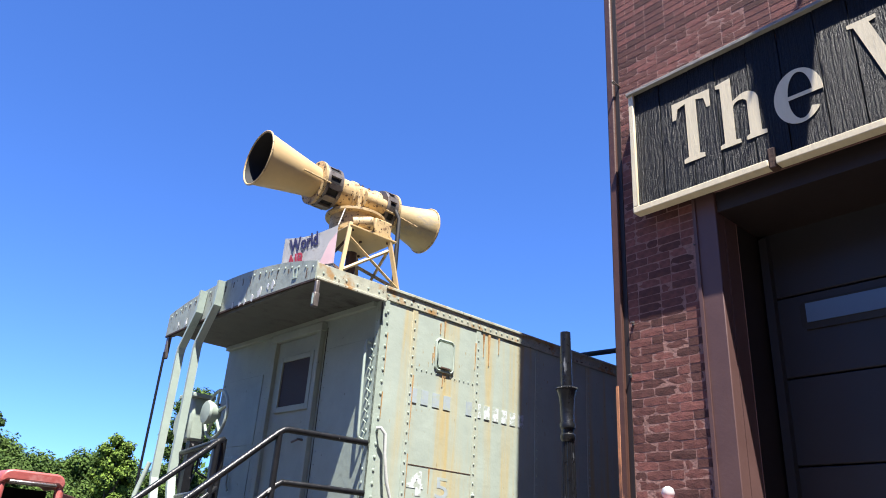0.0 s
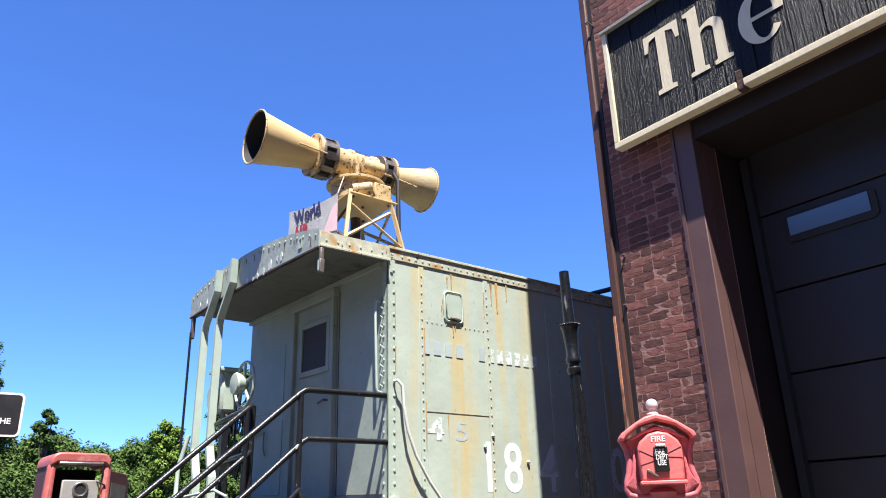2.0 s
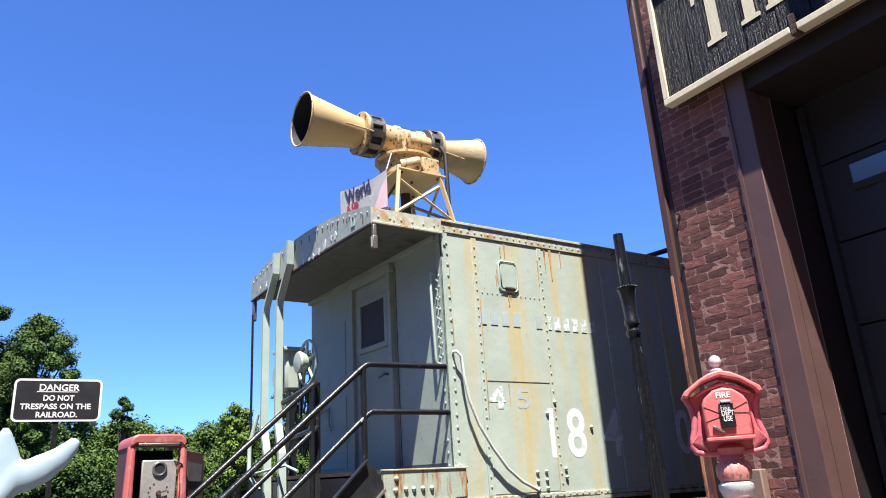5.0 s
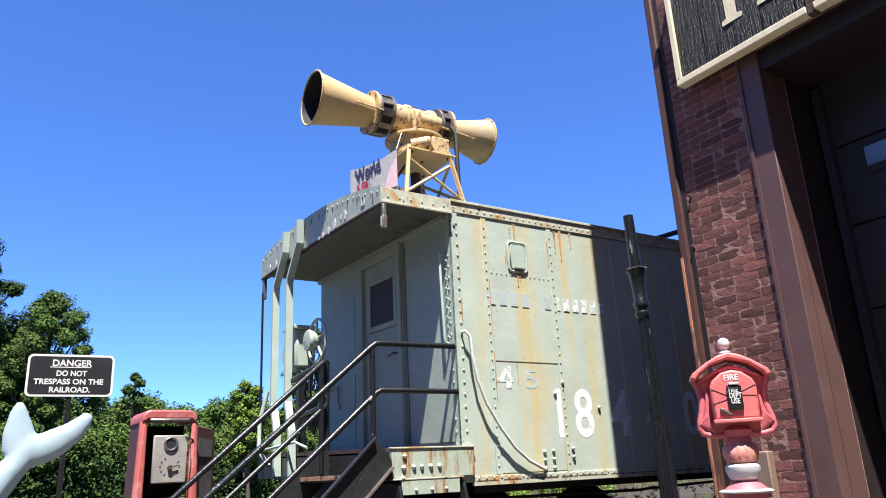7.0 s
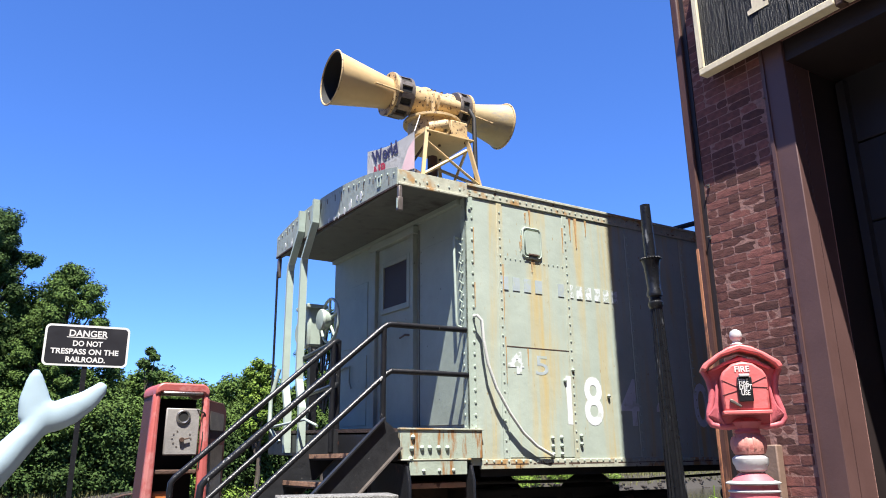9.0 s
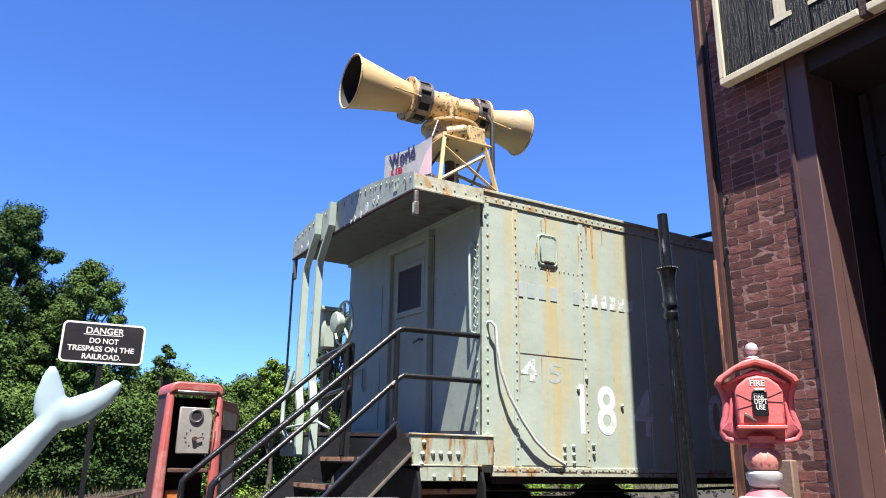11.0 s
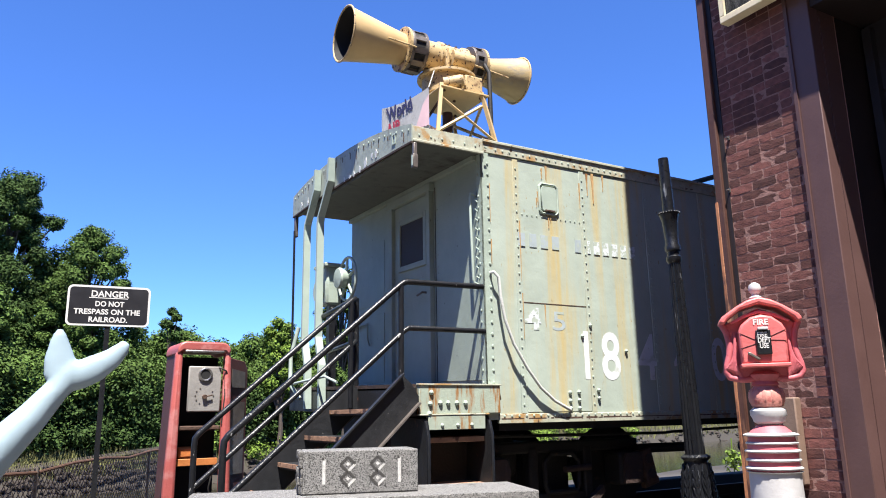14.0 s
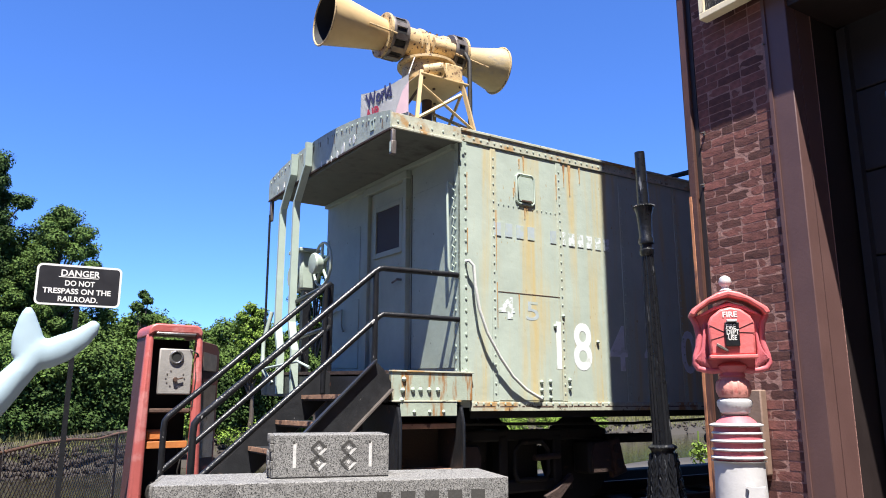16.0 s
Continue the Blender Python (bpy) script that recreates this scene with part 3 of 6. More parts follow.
bmesh.ops.solidify(bm, geom=bm.faces[:], thickness=0.03)
cpart("roof", bm, M_ROOF)
bm = bmesh.new()
prism(bm, [(yy, arch(yy) + 0.012 - 0.0084 * yy) for yy in ys] + [(yy, 3.632 + 0.03 * (1 - ((yy - 1.43) / 1.5) ** 2)) for yy in reversed(ys)],
      Matrix(((0, 0, 1, XR - 0.012), (1, 0, 0, 0), (0, 1, 0, 0), (0, 0, 0, 1))), 0.012)
cpart("roof_fascia", bm, M_FASCIA, label="dented grey-green curved fascia with rivets")
cpart("fascia_lip", prism(bmesh.new(), [(yy, 3.634 + 0.03 * (1 - ((yy - 1.43) / 1.5) ** 2)) for yy in ys] + [(yy, 3.618 + 0.03 * (1 - ((yy - 1.43) / 1.5) ** 2)) for yy in reversed(ys)], Matrix(((0, 0, 1, XR - 0.016), (1, 0, 0, 0), (0, 1, 0, 0), (0, 0, 0, 1))), 0.02), M_DARKRUST, label="rusted lower lip of the fascia")
cpart("canopy_side", box(box(bmesh.new(), XR, -0.021, -0.07, -0.045, 3.64, 3.775), XR, -0.021, -0.085, -0.07, 3.632, 3.655), M_TRIM, label="chipped canopy edge", bevel=0.004)
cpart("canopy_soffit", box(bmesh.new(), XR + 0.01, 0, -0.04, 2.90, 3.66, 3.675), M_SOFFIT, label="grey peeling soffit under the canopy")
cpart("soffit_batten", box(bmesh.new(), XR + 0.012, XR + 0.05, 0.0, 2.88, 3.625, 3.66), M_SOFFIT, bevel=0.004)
cpart("soffit_batten", box(bmesh.new(), -0.05, -0.002, 0.06, 2.86, 3.615, 3.66), M_ENDWALL, bevel=0.004)
# flaking paint and straps on the fascia
rf = random.Random(21)
for yy, z, s in ((0.62, 3.715, 0.055), (0.70, 3.735, 0.035), (0.86, 3.70, 0.06), (0.98, 3.685, 0.045), (1.12, 3.675, 0.03), (1.22, 3.67, 0.04), (1.36, 3.68, 0.03), (2.42, 3.70, 0.04), (2.62, 3.70, 0.035)):
    ring = [(yy + s * rf.uniform(0.3, 0.75) * math.cos(a * math.tau / 9), z + s * rf.uniform(0.35, 1.3) * math.sin(a * math.tau / 9)) for a in range(9)]
    cpart("paint_flake", prism(bmesh.new(), ring, Matrix(((0, 0, 1, XR - 0.0165), (1, 0, 0, 0), (0, 1, 0, 0), (0, 0, 0, 1))), 0.004), M_HOSE, label="curled flake of pale paint", smooth=False)
cpart("fascia_strap", box(box(box(box(bmesh.new(), XR - 0.019, XR - 0.012, 0.22, 0.235, 3.70, 3.80), XR - 0.019, XR - 0.012, 0.275, 0.29, 3.70, 3.80), XR - 0.019, XR - 0.012, 0.235, 0.275, 3.785, 3.80), XR - 0.019, XR - 0.012, 0.235, 0.275, 3.70, 3.715), M_MINT, label="small welded pale green bracket", bevel=0.002)
for k in range(17):
    yy = 0.06 + k * 0.168 + rf.uniform(-0.02, 0.02)
    zt = arch(yy) - 0.055
    cpart("rust_run", box(bmesh.new(), XR - 0.0135, XR - 0.0118, yy - 0.004, yy + 0.004 + rf.uniform(0, 0.006), zt - rf.uniform(0.03, 0.10), zt), M_RUST, label="thin rust run below a rivet")
cpart("canopy_step", box(box(bmesh.new(), XR - 0.004, XR + 0.03, -0.095, -0.06, 3.44, 3.62), XR - 0.012, XR + 0.036, -0.10, -0.055, 3.40, 3.52), M_GALV, label="hanging metal marker lamp bracket", bevel=0.008)
cpart("bracket_plate", box(bmesh.new(), XR - 0.016, XR - 0.012, -0.090, -0.070, 3.42, 3.505), M_MINT, label="pale plate on the bracket")
cpart("canopy_step", box(bmesh.new(), XR - 0.008, XR + 0.03, 2.84, 2.90, 3.38, 3.62), M_GALV, label="hanging metal marker lamp bracket", bevel=0.008)
# end wall with its door
cpart("end_wall", box(bmesh.new(), 0.0, 0.03, 0.06, WID, 1.62, TOP + 0.02), M_ENDWALL)
for y0, y1, z0, z1 in ((0.08, 0.80, 1.70, 3.35), (1.95, 2.70, 2.55, 3.25), (1.95, 2.70, 1.72, 2.45)):
    cpart("end_panel", box(bmesh.new(), -0.006, 0.0, y0, y1, z0, z1), M_ENDWALL, bevel=0.003)
door = cpart("door", box(bmesh.new(), -0.012, 0.0, 0.93, 1.68, 1.68, 3.52), M_ENDWALL, label="grey-green steel end door with a square window", bevel=0.004)
cpart("door_frame", box(box(box(bmesh.new(), -0.05, 0, 0.86, 0.93, 1.68, 3.60), -0.05, 0, 1.68, 1.76, 1.68, 3.60), -0.06, 0, 0.84, 1.78, 3.53, 3.61), M_ENDWALL, door, "moulded door frame", bevel=0.006)
cpart("window_frame", box(box(box(box(bmesh.new(), -0.035, -0.012, 0.96, 1.02, 2.82, 3.36), -0.035, -0.012, 1.52, 1.58, 2.82, 3.36), -0.035, -0.012, 1.02, 1.52, 3.31, 3.36), -0.035, -0.012, 1.02, 1.52, 2.82, 2.875), M_ENDWALL, door, bevel=0.004)
cpart("pane", box(bmesh.new(), -0.020, -0.014, 1.02, 1.52, 2.875, 3.31), M_GLASS, door, "dark brownish window pane")
cpart("joint_line", box(bmesh.new(), -0.0035, -0.0005, 0.820, 0.828, 1.70, 3.56), M_DARKIN, label="dark open plate joint")
b = bmesh.new()
for k in range(15):
    dome(b, (-0.008, 0.77, 1.78 + 0.11 * k), 0.008, "x")
    dome(b, (-0.008, 1.84, 1.78 + 0.11 * k), 0.008, "x")
    dome(b, (-0.006, 2.80, 1.78 + 0.11 * k), 0.009, "x")
cpart("end_rivets", b, M_ENDWALL)["kind"] = "stuff"
cpart("handle", tube(bmesh.new(), [(-0.012, 1.00, 2.55), (-0.06, 1.00, 2.55), (-0.06, 1.10, 2.53)], 0.011), M_GALV, door)
cpart("latch_rod", tube(bmesh.new(), [(-0.02, 2.75, 2.31), (-0.03, 2.45, 2.36), (-0.03, 2.33, 2.36), (-0.03, 2.33, 2.18), (-0.03, 2.28, 2.12)], 0.010), M_ENDWALL)
for z0, z1 in ((2.30, 3.30),):
    cpart("grab_iron", tube(bmesh.new(), [(-0.01, 0.09, z1), (-0.06, 0.09, z1 + 0.01), (-0.068, 0.09, z1 - 0.03), (-0.06, 0.08, z0 + 0.25), (-0.055, 0.08, z0 + 0.22), (-0.01, 0.07, z0 + 0.20)], 0.012), M_MINT)
    for k in range(9):
        cpart("grab_rung", rod(bmesh.new(), (-0.032, 0.070, z0 + 0.275 + 0.085 * k), (-0.012, 0.052, z0 + 0.25 + 0.085 * k), 0.006, n=6), M_MINT)
    cpart("grab_iron", tube(bmesh.new(), [(0.0, WID, 3.02), (-0.10, WID + 0.02, 3.02), (-0.12, WID + 0.02, 2.98), (-0.12, WID + 0.02, 2.3), (0, WID, 2.25)], 0.013), M_BLACK)
# platform
cpart("platform_floor", box(bmesh.new(), -0.72, 0, 0.02, WID, 1.62, 1.665), M_DARKRUST, label="rusty platform deck")
cpart("platform_sill", box(bmesh.new(), -0.655, 0.10, -0.035, 0.02, 1.435, 1.665), M_SILL, label="bolted green platform side sill with rust runs", bevel=0.006)
cpart("sill_rim", box(box(bmesh.new(), -0.66, 0.11, -0.045, 0.01, 1.655, 1.668), -0.66, -0.02, -0.05, 0.0, 1.425, 1.437), M_TRIM, bevel=0.003)
cpart("step_apron", box(bmesh.new(), -0.58, -0.06, -0.046, 0.0, 1.315, 1.424), M_SILL, bevel=0.004)
for x in (-0.46, -0.32, -0.19):
    b = bmesh.new()
    dome(b, (x, -0.048, 1.35), 0.016, "y", 0.9, 8)
    cpart("bolt", b, M_GREEN)
cpart("end_beam", box(bmesh.new(), -0.72, -0.655, 0.0, WID, 1.42, 1.64), M_STEEL, bevel=0.005)
for x, z in ((-0.55, 1.60), (-0.56, 1.515), (-0.47, 1.52), (-0.40, 1.52), (-0.32, 1.52), (-0.24, 1.52), (-0.57, 1.44)):
    b = bmesh.new()
    dome(b, (x, -0.040, z), 0.02, 'y', 0.9, 8)
    cpart("bolt", b, M_GREEN)
# posts of the canopy and the brake stand
for dy, h in ((0.0, 0), (-0.40, 0)):
    b = bmesh.new()
    pts = [(-0.765, 2.17 + dy, 1.45), (-0.765, 2.19 + dy, 1.88), (-0.765, 2.30 + dy, 2.16), (-0.765, 2.30 + dy, 3.34), (-0.765, 2.285 + dy, 3.40), (-0.765, 2.03 + dy, 3.72), (-0.765, 2.01 + dy, 3.945 + (0.02 if dy else 0.0))]
    for p, q in zip(pts, pts[1:]):
        w = 0.036
        v = [Vector((p[0] + a, p[1] + c, p[2])) for a, c in ((-w, -0.02), (-w, 0.02), (w, 0.02), (w, -0.02))]
        u = [Vector((q[0] + a, q[1] + c, q[2])) for a, c in ((-w, -0.02), (-w, 0.02), (w, 0.02), (w, -0.02))]
        vs = [b.verts.new(c) for c in v + u]
        for f in ((3, 2, 1, 0), (4, 5, 6, 7), (0, 1, 5, 4), (1, 2, 6, 5), (2, 3, 7, 6), (3, 0, 4, 7)):
            b.faces.new([vs[i] for i in f])
    cpart("canopy_post", b, M_MINT, label="pale green cranked flat-bar post", smooth=False)
cpart("corner_rod", rod(bmesh.new(), (-0.72, 2.83, 1.6), (-0.72, 2.86, 3.45), 0.013), M_BLACK)
gear = cpart("brake_gear", box(bmesh.new(), -0.66, -0.48, 1.98, 2.24, 2.50, 2.92), M_GREEN, label="pale green handbrake gear housing", bevel=0.03)
cpart("gear_cap", box(bmesh.new(), -0.69, -0.46, 1.94, 2.28, 2.90, 2.94), M_GREEN, gear, bevel=0.008)
cpart("gear_disc", rod(bmesh.new(), (-0.69, 2.15, 2.66), (-0.64, 2.15, 2.66), 0.13, n=24), M_GREEN, gear)
WC = Vector((-0.60, 1.70, 2.74))
bm = bmesh.new()
lathe(bm, [(0.02, -0.10), (0.06, -0.08), (0.10, 0.0), (0.11, 0.03), (0.10, 0.05), (0.03, 0.06)], 20, Matrix.Translation(WC) @ pose(0, 0, 0, 0, -90, 0))
bowl = cpart("brake_wheel", bm, M_GREEN, label="dished pale green brake wheel")
tube_pts = [WC + Vector((0.06, 0.22 * math.cos(a * math.tau / 28), 0.22 * math.sin(a * math.tau / 28))) for a in range(29)]
cpart("wheel_rim", tube(bmesh.new(), tube_pts, 0.015, 8), M_GREEN, bowl)
for a in range(5):
    an = a * math.tau / 5 + 0.3
    cpart("spoke", rod(bmesh.new(), WC + Vector((0.05, 0, 0)), WC + Vector((0.06, 0.22 * math.cos(an), 0.22 * math.sin(an))), 0.02, 0.012, 8), M_GREEN, bowl)
cpart("brake_stand", box(bmesh.new(), -0.62, -0.54, 1.98, 2.06, 1.66, 2.5), M_BLACK)
cpart("end_post", rod(bmesh.new(), (-0.70, 1.10, 1.64), (-0.70, 1.10, 2.46), 0.03), M_BLACK)
cpart("air_hose", tube(bmesh.new(), [(-0.78, 2.45, 2.3), (-0.84, 2.5, 2.0), (-0.86, 2.45, 1.7), (-0.80, 2.3, 1.55)], 0.022), M_GREEN)
cpart("coupler_lever", tube(bmesh.new(), [(-0.80, 2.7, 1.72), (-0.85, 2.4, 1.70), (-0.85, 1.9, 1.73), (-0.80, 1.6, 1.76), (-0.80, 1.3, 1.70)], 0.013), M_MINT)
# port, plates, lettering on the side
port = cpart("port_cover", prism(bmesh.new(), [(0.655, 3.225), (0.79, 3.225), (0.805, 3.245), (0.805, 3.435), (0.79, 3.455), (0.655, 3.455), (0.64, 3.435), (0.64, 3.245)], Matrix(((1, 0, 0, 0), (0, 0, 1, -0.022), (0, 1, 0, 0), (0, 0, 0, 1))), 0.022), M_GREEN, label="rounded pale green blanked window port")
rim = [(0.63 + 0.03, 3.20), (0.80, 3.20), (0.826, 3.225), (0.826, 3.455), (0.80, 3.48), (0.645, 3.48), (0.62, 3.455), (0.62, 3.225), (0.645, 3.20)]
cpart("port_rim", tube(bmesh.new(), [(u, -0.008, v) for u, v in rim + rim[:1]], 0.012, 8), M_GREEN, port)
cpart("port_shade", box(bmesh.new(), 0.67, 0.78, -0.03, -0.018, 3.222, 3.234), M_RUST, port)
bm = bmesh.new()
for x in seams[1:-1]:
    z = BOT + 0.12
    while z < TOP - 0.03:
        dome(bm, (x, -0.009, z), 0.0095, 'y')
        z += 0.080
for dx in (0.035,):
    z = BOT + 0.10
    while z < TOP - 0.05:
        dome(bm, (dx + 0.02, -0.015, z), 0.013, 'y')
        dome(bm, (-0.016, 0.035, z), 0.013, 'x')
        z += 0.10
x = 0.15
while x < LEN:
    dome(bm, (x, -0.014, BOT + 0.03), 0.011, 'y')
    dome(bm, (x, -0.014, TOP + 0.045), 0.011, 'y')
    x += 0.075
x = 0.42
while x < 1.10:
    dome(bm, (x, -0.004, 3.165), 0.007, 'y')
    x += 0.055
for i in range(12):
    dome(bm, (XR + 0.06 + i * 0.11 if i < 7 else 0.0, -0.072, 3.70), 0.011, 'y')
for i in range(26):
    yy = -0.02 + i * 0.115
    dome(bm, (XR - 0.014, yy, arch(yy) - 0.04 - 0.0084 * yy), 0.013, 'x')
cpart("rivets", bm, M_GREEN, label="rows of small domed rivets")["kind"] = "stuff"
for x, z in ((0.855, 1.60), (0.855, 1.53), (0.955, 1.605), (0.955, 1.535), (1.185, 1.62), (1.185, 1.55), (1.55, 1.98), (1.03, 2.10), (1.13, 2.20), (0.955, 1.465), (0.855, 1.465)):
    b = bmesh.new()
    dome(b, (x, -0.012, z), 0.018, 'y', 0.9, 8)
    cpart("bolt", b, M_GREEN)
for i, (body, x, wd) in enumerate((("1", 0.925, 1.35), ("8", 1.245, 1.0), ("4", 1.70, 1.0), ("4", 2.17, 1.0), ("0", 2.70, 1.0))):
    text("numeral", body, 0.60, LEAN_UP @ face_y(x, (-0.0048, -0.0014, -0.0085, -0.0085, -0.0085)[i], 1.725), M_LETTER, caboose, extrude=0.0005, bold=0.010, width=0.80 * wd, label="worn white painted numeral")
text("numeral", "4", 0.25, face_y(0.41, -0.0065, 2.145), M_WORN, caboose, extrude=0.0005, bold=0.010, width=1.30, label="worn white painted numeral")
text("numeral", "5", 0.24, face_y(0.69, -0.0052, 2.14), M_FADED, caboose, extrude=0.0004, bold=0.001, width=1.5, label="faded painted numeral")
for k in range(11):
    first = k < 4
    u = 0.362 + 0.127 * k if first else 1.012 + 0.113 * (k - 4)
    cpart("lettering_bar", box(bmesh.new(), u, u + (0.078 if first else 0.070), -0.0072 if k in (0, 6) else -0.0052, 0.002, 2.872, 2.994), M_FADED if k < 5 else M_WORN, label="faded painted lettering block")
M_STREAK = mat("thin_rust_streak", (0.50, 0.31, 0.14), 0.75, var=0.3, scale=30, bump=0, stain=(0.33, 0.16, 0.06), amount=0.4, sscale=14, sstretch=(1, 1, 0.3))
rs = random.Random(5)
for x, z, l, w in ((0.715, 3.195, 0.13, 0.020), (0.74, 3.195, 0.07, 0.014), (0.605, 3.40, 0.13, 0.012), (0.59, 3.34, 0.09, 0.010), (0.66, 3.63, 0.10, 0.016), (0.71, 3.66, 0.14, 0.020), (1.20, 3.66, 0.22, 0.022), (1.27, 3.67, 0.30, 0.030),
                   (1.40, 3.67, 0.16, 0.016), (0.385, 3.10, 0.55, 0.014), (0.39, 2.45, 0.40, 0.010), (1.10, 3.55, 0.25, 0.012), (0.075, 3.40, 0.35, 0.014), (0.08, 2.9, 0.22, 0.010), (0.63, 2.36, 0.20, 0.014), (1.14, 2.2, 0.12, 0.010)):
    k = 6
    side = [(x - w / 2 * (1 - 0.8 * i / k) + rs.uniform(-0.002, 0.002), z - l * i / k) for i in range(k + 1)] + [(x + w / 2 * (1 - 0.8 * i / k) + rs.uniform(-0.002, 0.002), z - l * i / k) for i in range(k, -1, -1)]
    cpart("rust_streak", prism(bmesh.new(), side, Matrix(((1, 0, 0, 0), (0, 0, 1, -0.0075), (0, 1, 0, 0), (0, 0, 0, 1))), 0.008), M_STREAK, label="thin orange rust streak", smooth=False)
cpart("cable", tube(bmesh.new(), [(0.05, -0.02, 2.60), (0.06, -0.06, 2.60), (0.10, -0.065, 2.56), (0.115, -0.065, 2.40), (0.15, -0.07, 2.20), (0.23, -0.07, 2.0), (0.36, -0.07, 1.80), (0.50, -0.06, 1.64), (0.65, -0.05, 1.53), (0.80, -0.035, 1.465), (0.84, -0.02, 1.45)], 0.014), M_HOSE, label="white drooping cable")
# steps under the platform
for x in (-0.61, -0.03):
    cpart("step_cheek", prism(bmesh.new(), [(-0.03, 1.40), (0.55, 1.40), (0.55, 0.84), (0.02, 0.84), (-0.06, 0.90), (-0.06, 1.26)], Matrix(((0, 0, 1, x), (1, 0, 0, 0), (0, 1, 0, 0), (0, 0, 0, 1))), 0.03), M_STEEL, label="black riveted step side plate")
    cpart("cheek_edge", tube(bmesh.new(), [(x + 0.015, 0.06, 1.40), (x + 0.015, -0.035, 1.37), (x + 0.015, -0.065, 1.27), (x + 0.015, -0.065, 0.90), (x + 0.015, 0.02, 0.835)], 0.017, 8), M_BLACK, label="worn rounded edge bar")
for z, y0 in ((1.235, 0.02), (0.875, -0.05)):
    cpart("step_tread", box(bmesh.new(), -0.58, -0.03, y0, y0 + 0.30, z - 0.02, z + 0.02), M_TREAD, label="rusty step tread", bevel=0.004)
cpart("step_back", box(bmesh.new(), -0.58, -0.03, 0.30, 0.32, 0.85, 1.30), M_TRUCK)
# underframe and truck
cpart("centre_sill", box(box(bmesh.new(), 0, LEN, 1.05, 1.75, 1.28, 1.38), -0.6, 0, 1.2, 1.6, 1.1, 1.40), M_TRUCK)
for x in (0.12, 3.2):
    cpart("cross_bearer", box(bmesh.new(), x, x + 0.12, 0.05, WID, 1.30, 1.38), M_TRUCK)
cpart("side_channel", box(bmesh.new(), 0.12, LEN, 0.03, 0.10, 1.29, 1.375), M_TRUCK)
# Added black mass that blocks the bright gap under the car.
cpart("air_tank", rod(bmesh.new(), (-0.45, 0.75, 1.02), (0.62, 0.75, 1.02), 0.27, n=24), M_TRUCK, label="black filler mass added to darken the gap under the car", bevel=0.03)
cpart("train_pipe", tube(bmesh.new(), [(0.1, 0.22, 1.235), (2.2, 0.22, 1.215), (2.35, 0.26, 1.22), (3.4, 0.3, 1.24)], 0.014, 8), M_TRUCK, label="thin black air pipe")


def truck(cx):
    for dx in (-0.76, 0.76):
        for yy in (0.62, 2.1):
            w = lathe(bmesh.new(), [(0.06, -0.10), (0.12, -0.09), (0.14, -0.02), (0.32, 0.0), (0.37, -0.045), (0.38, 0.05), (0.415, 0.06), (0.415, 0.09), (0.1, 0.10)], 36, Matrix.Translation((cx + dx, yy, 0.90)) @ pose(0, 0, 0, 90 if yy < 1 else -90, 0, 0))
            part("wheel", w, M_TRUCK, caboose, "dark rusty railway wheel")
        part("axle", rod(bmesh.new(), (cx + dx, 0.3, 0.90), (cx + dx, 2.5, 0.90), 0.08), M_TRUCK, caboose)
        jb = part("journal_box", box(bmesh.new(), cx + dx - 0.14, cx + dx + 0.14, 0.22, 0.46, 0.76, 1.06), M_TRUCK, caboose, "cast iron axle box", bevel=0.03)
        part("journal_lid", prism(bmesh.new(), [(-0.11, -0.13), (0.11, -0.13), (0.12, 0.06), (0.08, 0.14), (-0.08, 0.14), (-0.12, 0.06)], Matrix.Translation((cx + dx, 0.22, 0.91)) @ pose(0, 0, 0, 90, 0, 0), 0.025), M_DARKRUST, jb)
    part("side_frame", box(box(box(box(bmesh.new(), cx - 0.95, cx + 0.95, 0.32, 0.42, 1.08, 1.18), cx - 0.5, cx + 0.5, 0.32, 0.42, 0.63, 0.74), cx - 0.36, cx - 0.26, 0.31, 0.43, 0.68, 1.13), cx + 0.26, cx + 0.36, 0.31, 0.43, 0.68, 1.13), M_TRUCK, caboose, "cast truck side frame", bevel=0.02)
    part("bolster", box(bmesh.new(), cx - 0.20, cx + 0.20, 0.46, 2.3, 0.62, 1.16), M_TRUCK, caboose, "black truck bolster", bevel=0.03)
    part("window_rim", tube(bmesh.new(), [(cx - 0.16, 0.315, 0.74), (cx + 0.16, 0.315, 0.74), (cx + 0.19, 0.315, 0.80), (cx + 0.19, 0.315, 1.0), (cx + 0.12, 0.315, 1.07), (cx - 0.12, 0.315, 1.07), (cx - 0.19, 0.315, 1.0), (cx - 0.19, 0.315, 0.80), (cx - 0.16, 0.315, 0.74)], 0.022, 8), M_TRUCK, caboose, "rounded rim of the side frame opening")
    hang = part("brake_hanger", box(box(bmesh.new(), -0.07, 0.07, -0.05, 0.04, -0.16, 0.16, Matrix.Translation((cx + 0.98, 0.26, 0.92)) @ pose(0, 0, 0, 0, -14, 0)), -0.10, 0.10, -0.03, 0.03, -0.19, -0.12, Matrix.Translation((cx + 0.98, 0.26, 0.92)) @ pose(0, 0, 0, 0, -14, 0)), M_RUST, caboose, "rusty brown brake hanger bracket", bevel=0.012)
    for dz in (-0.07, 0.07):
        part("hanger_eye", rod(bmesh.new(), (cx + 0.98 - dz * 0.2, 0.22, 0.92 + dz), (cx + 0.98 - dz * 0.2, 0.19, 0.92 + dz), 0.045, n=12), M_DARKRUST, hang)
    part("brake_beam", rod(bmesh.new(), (cx + 1.50, 0.25, 1.08), (cx + 0.9, 0.30, 1.08), 0.045), M_TRUCK, caboose)


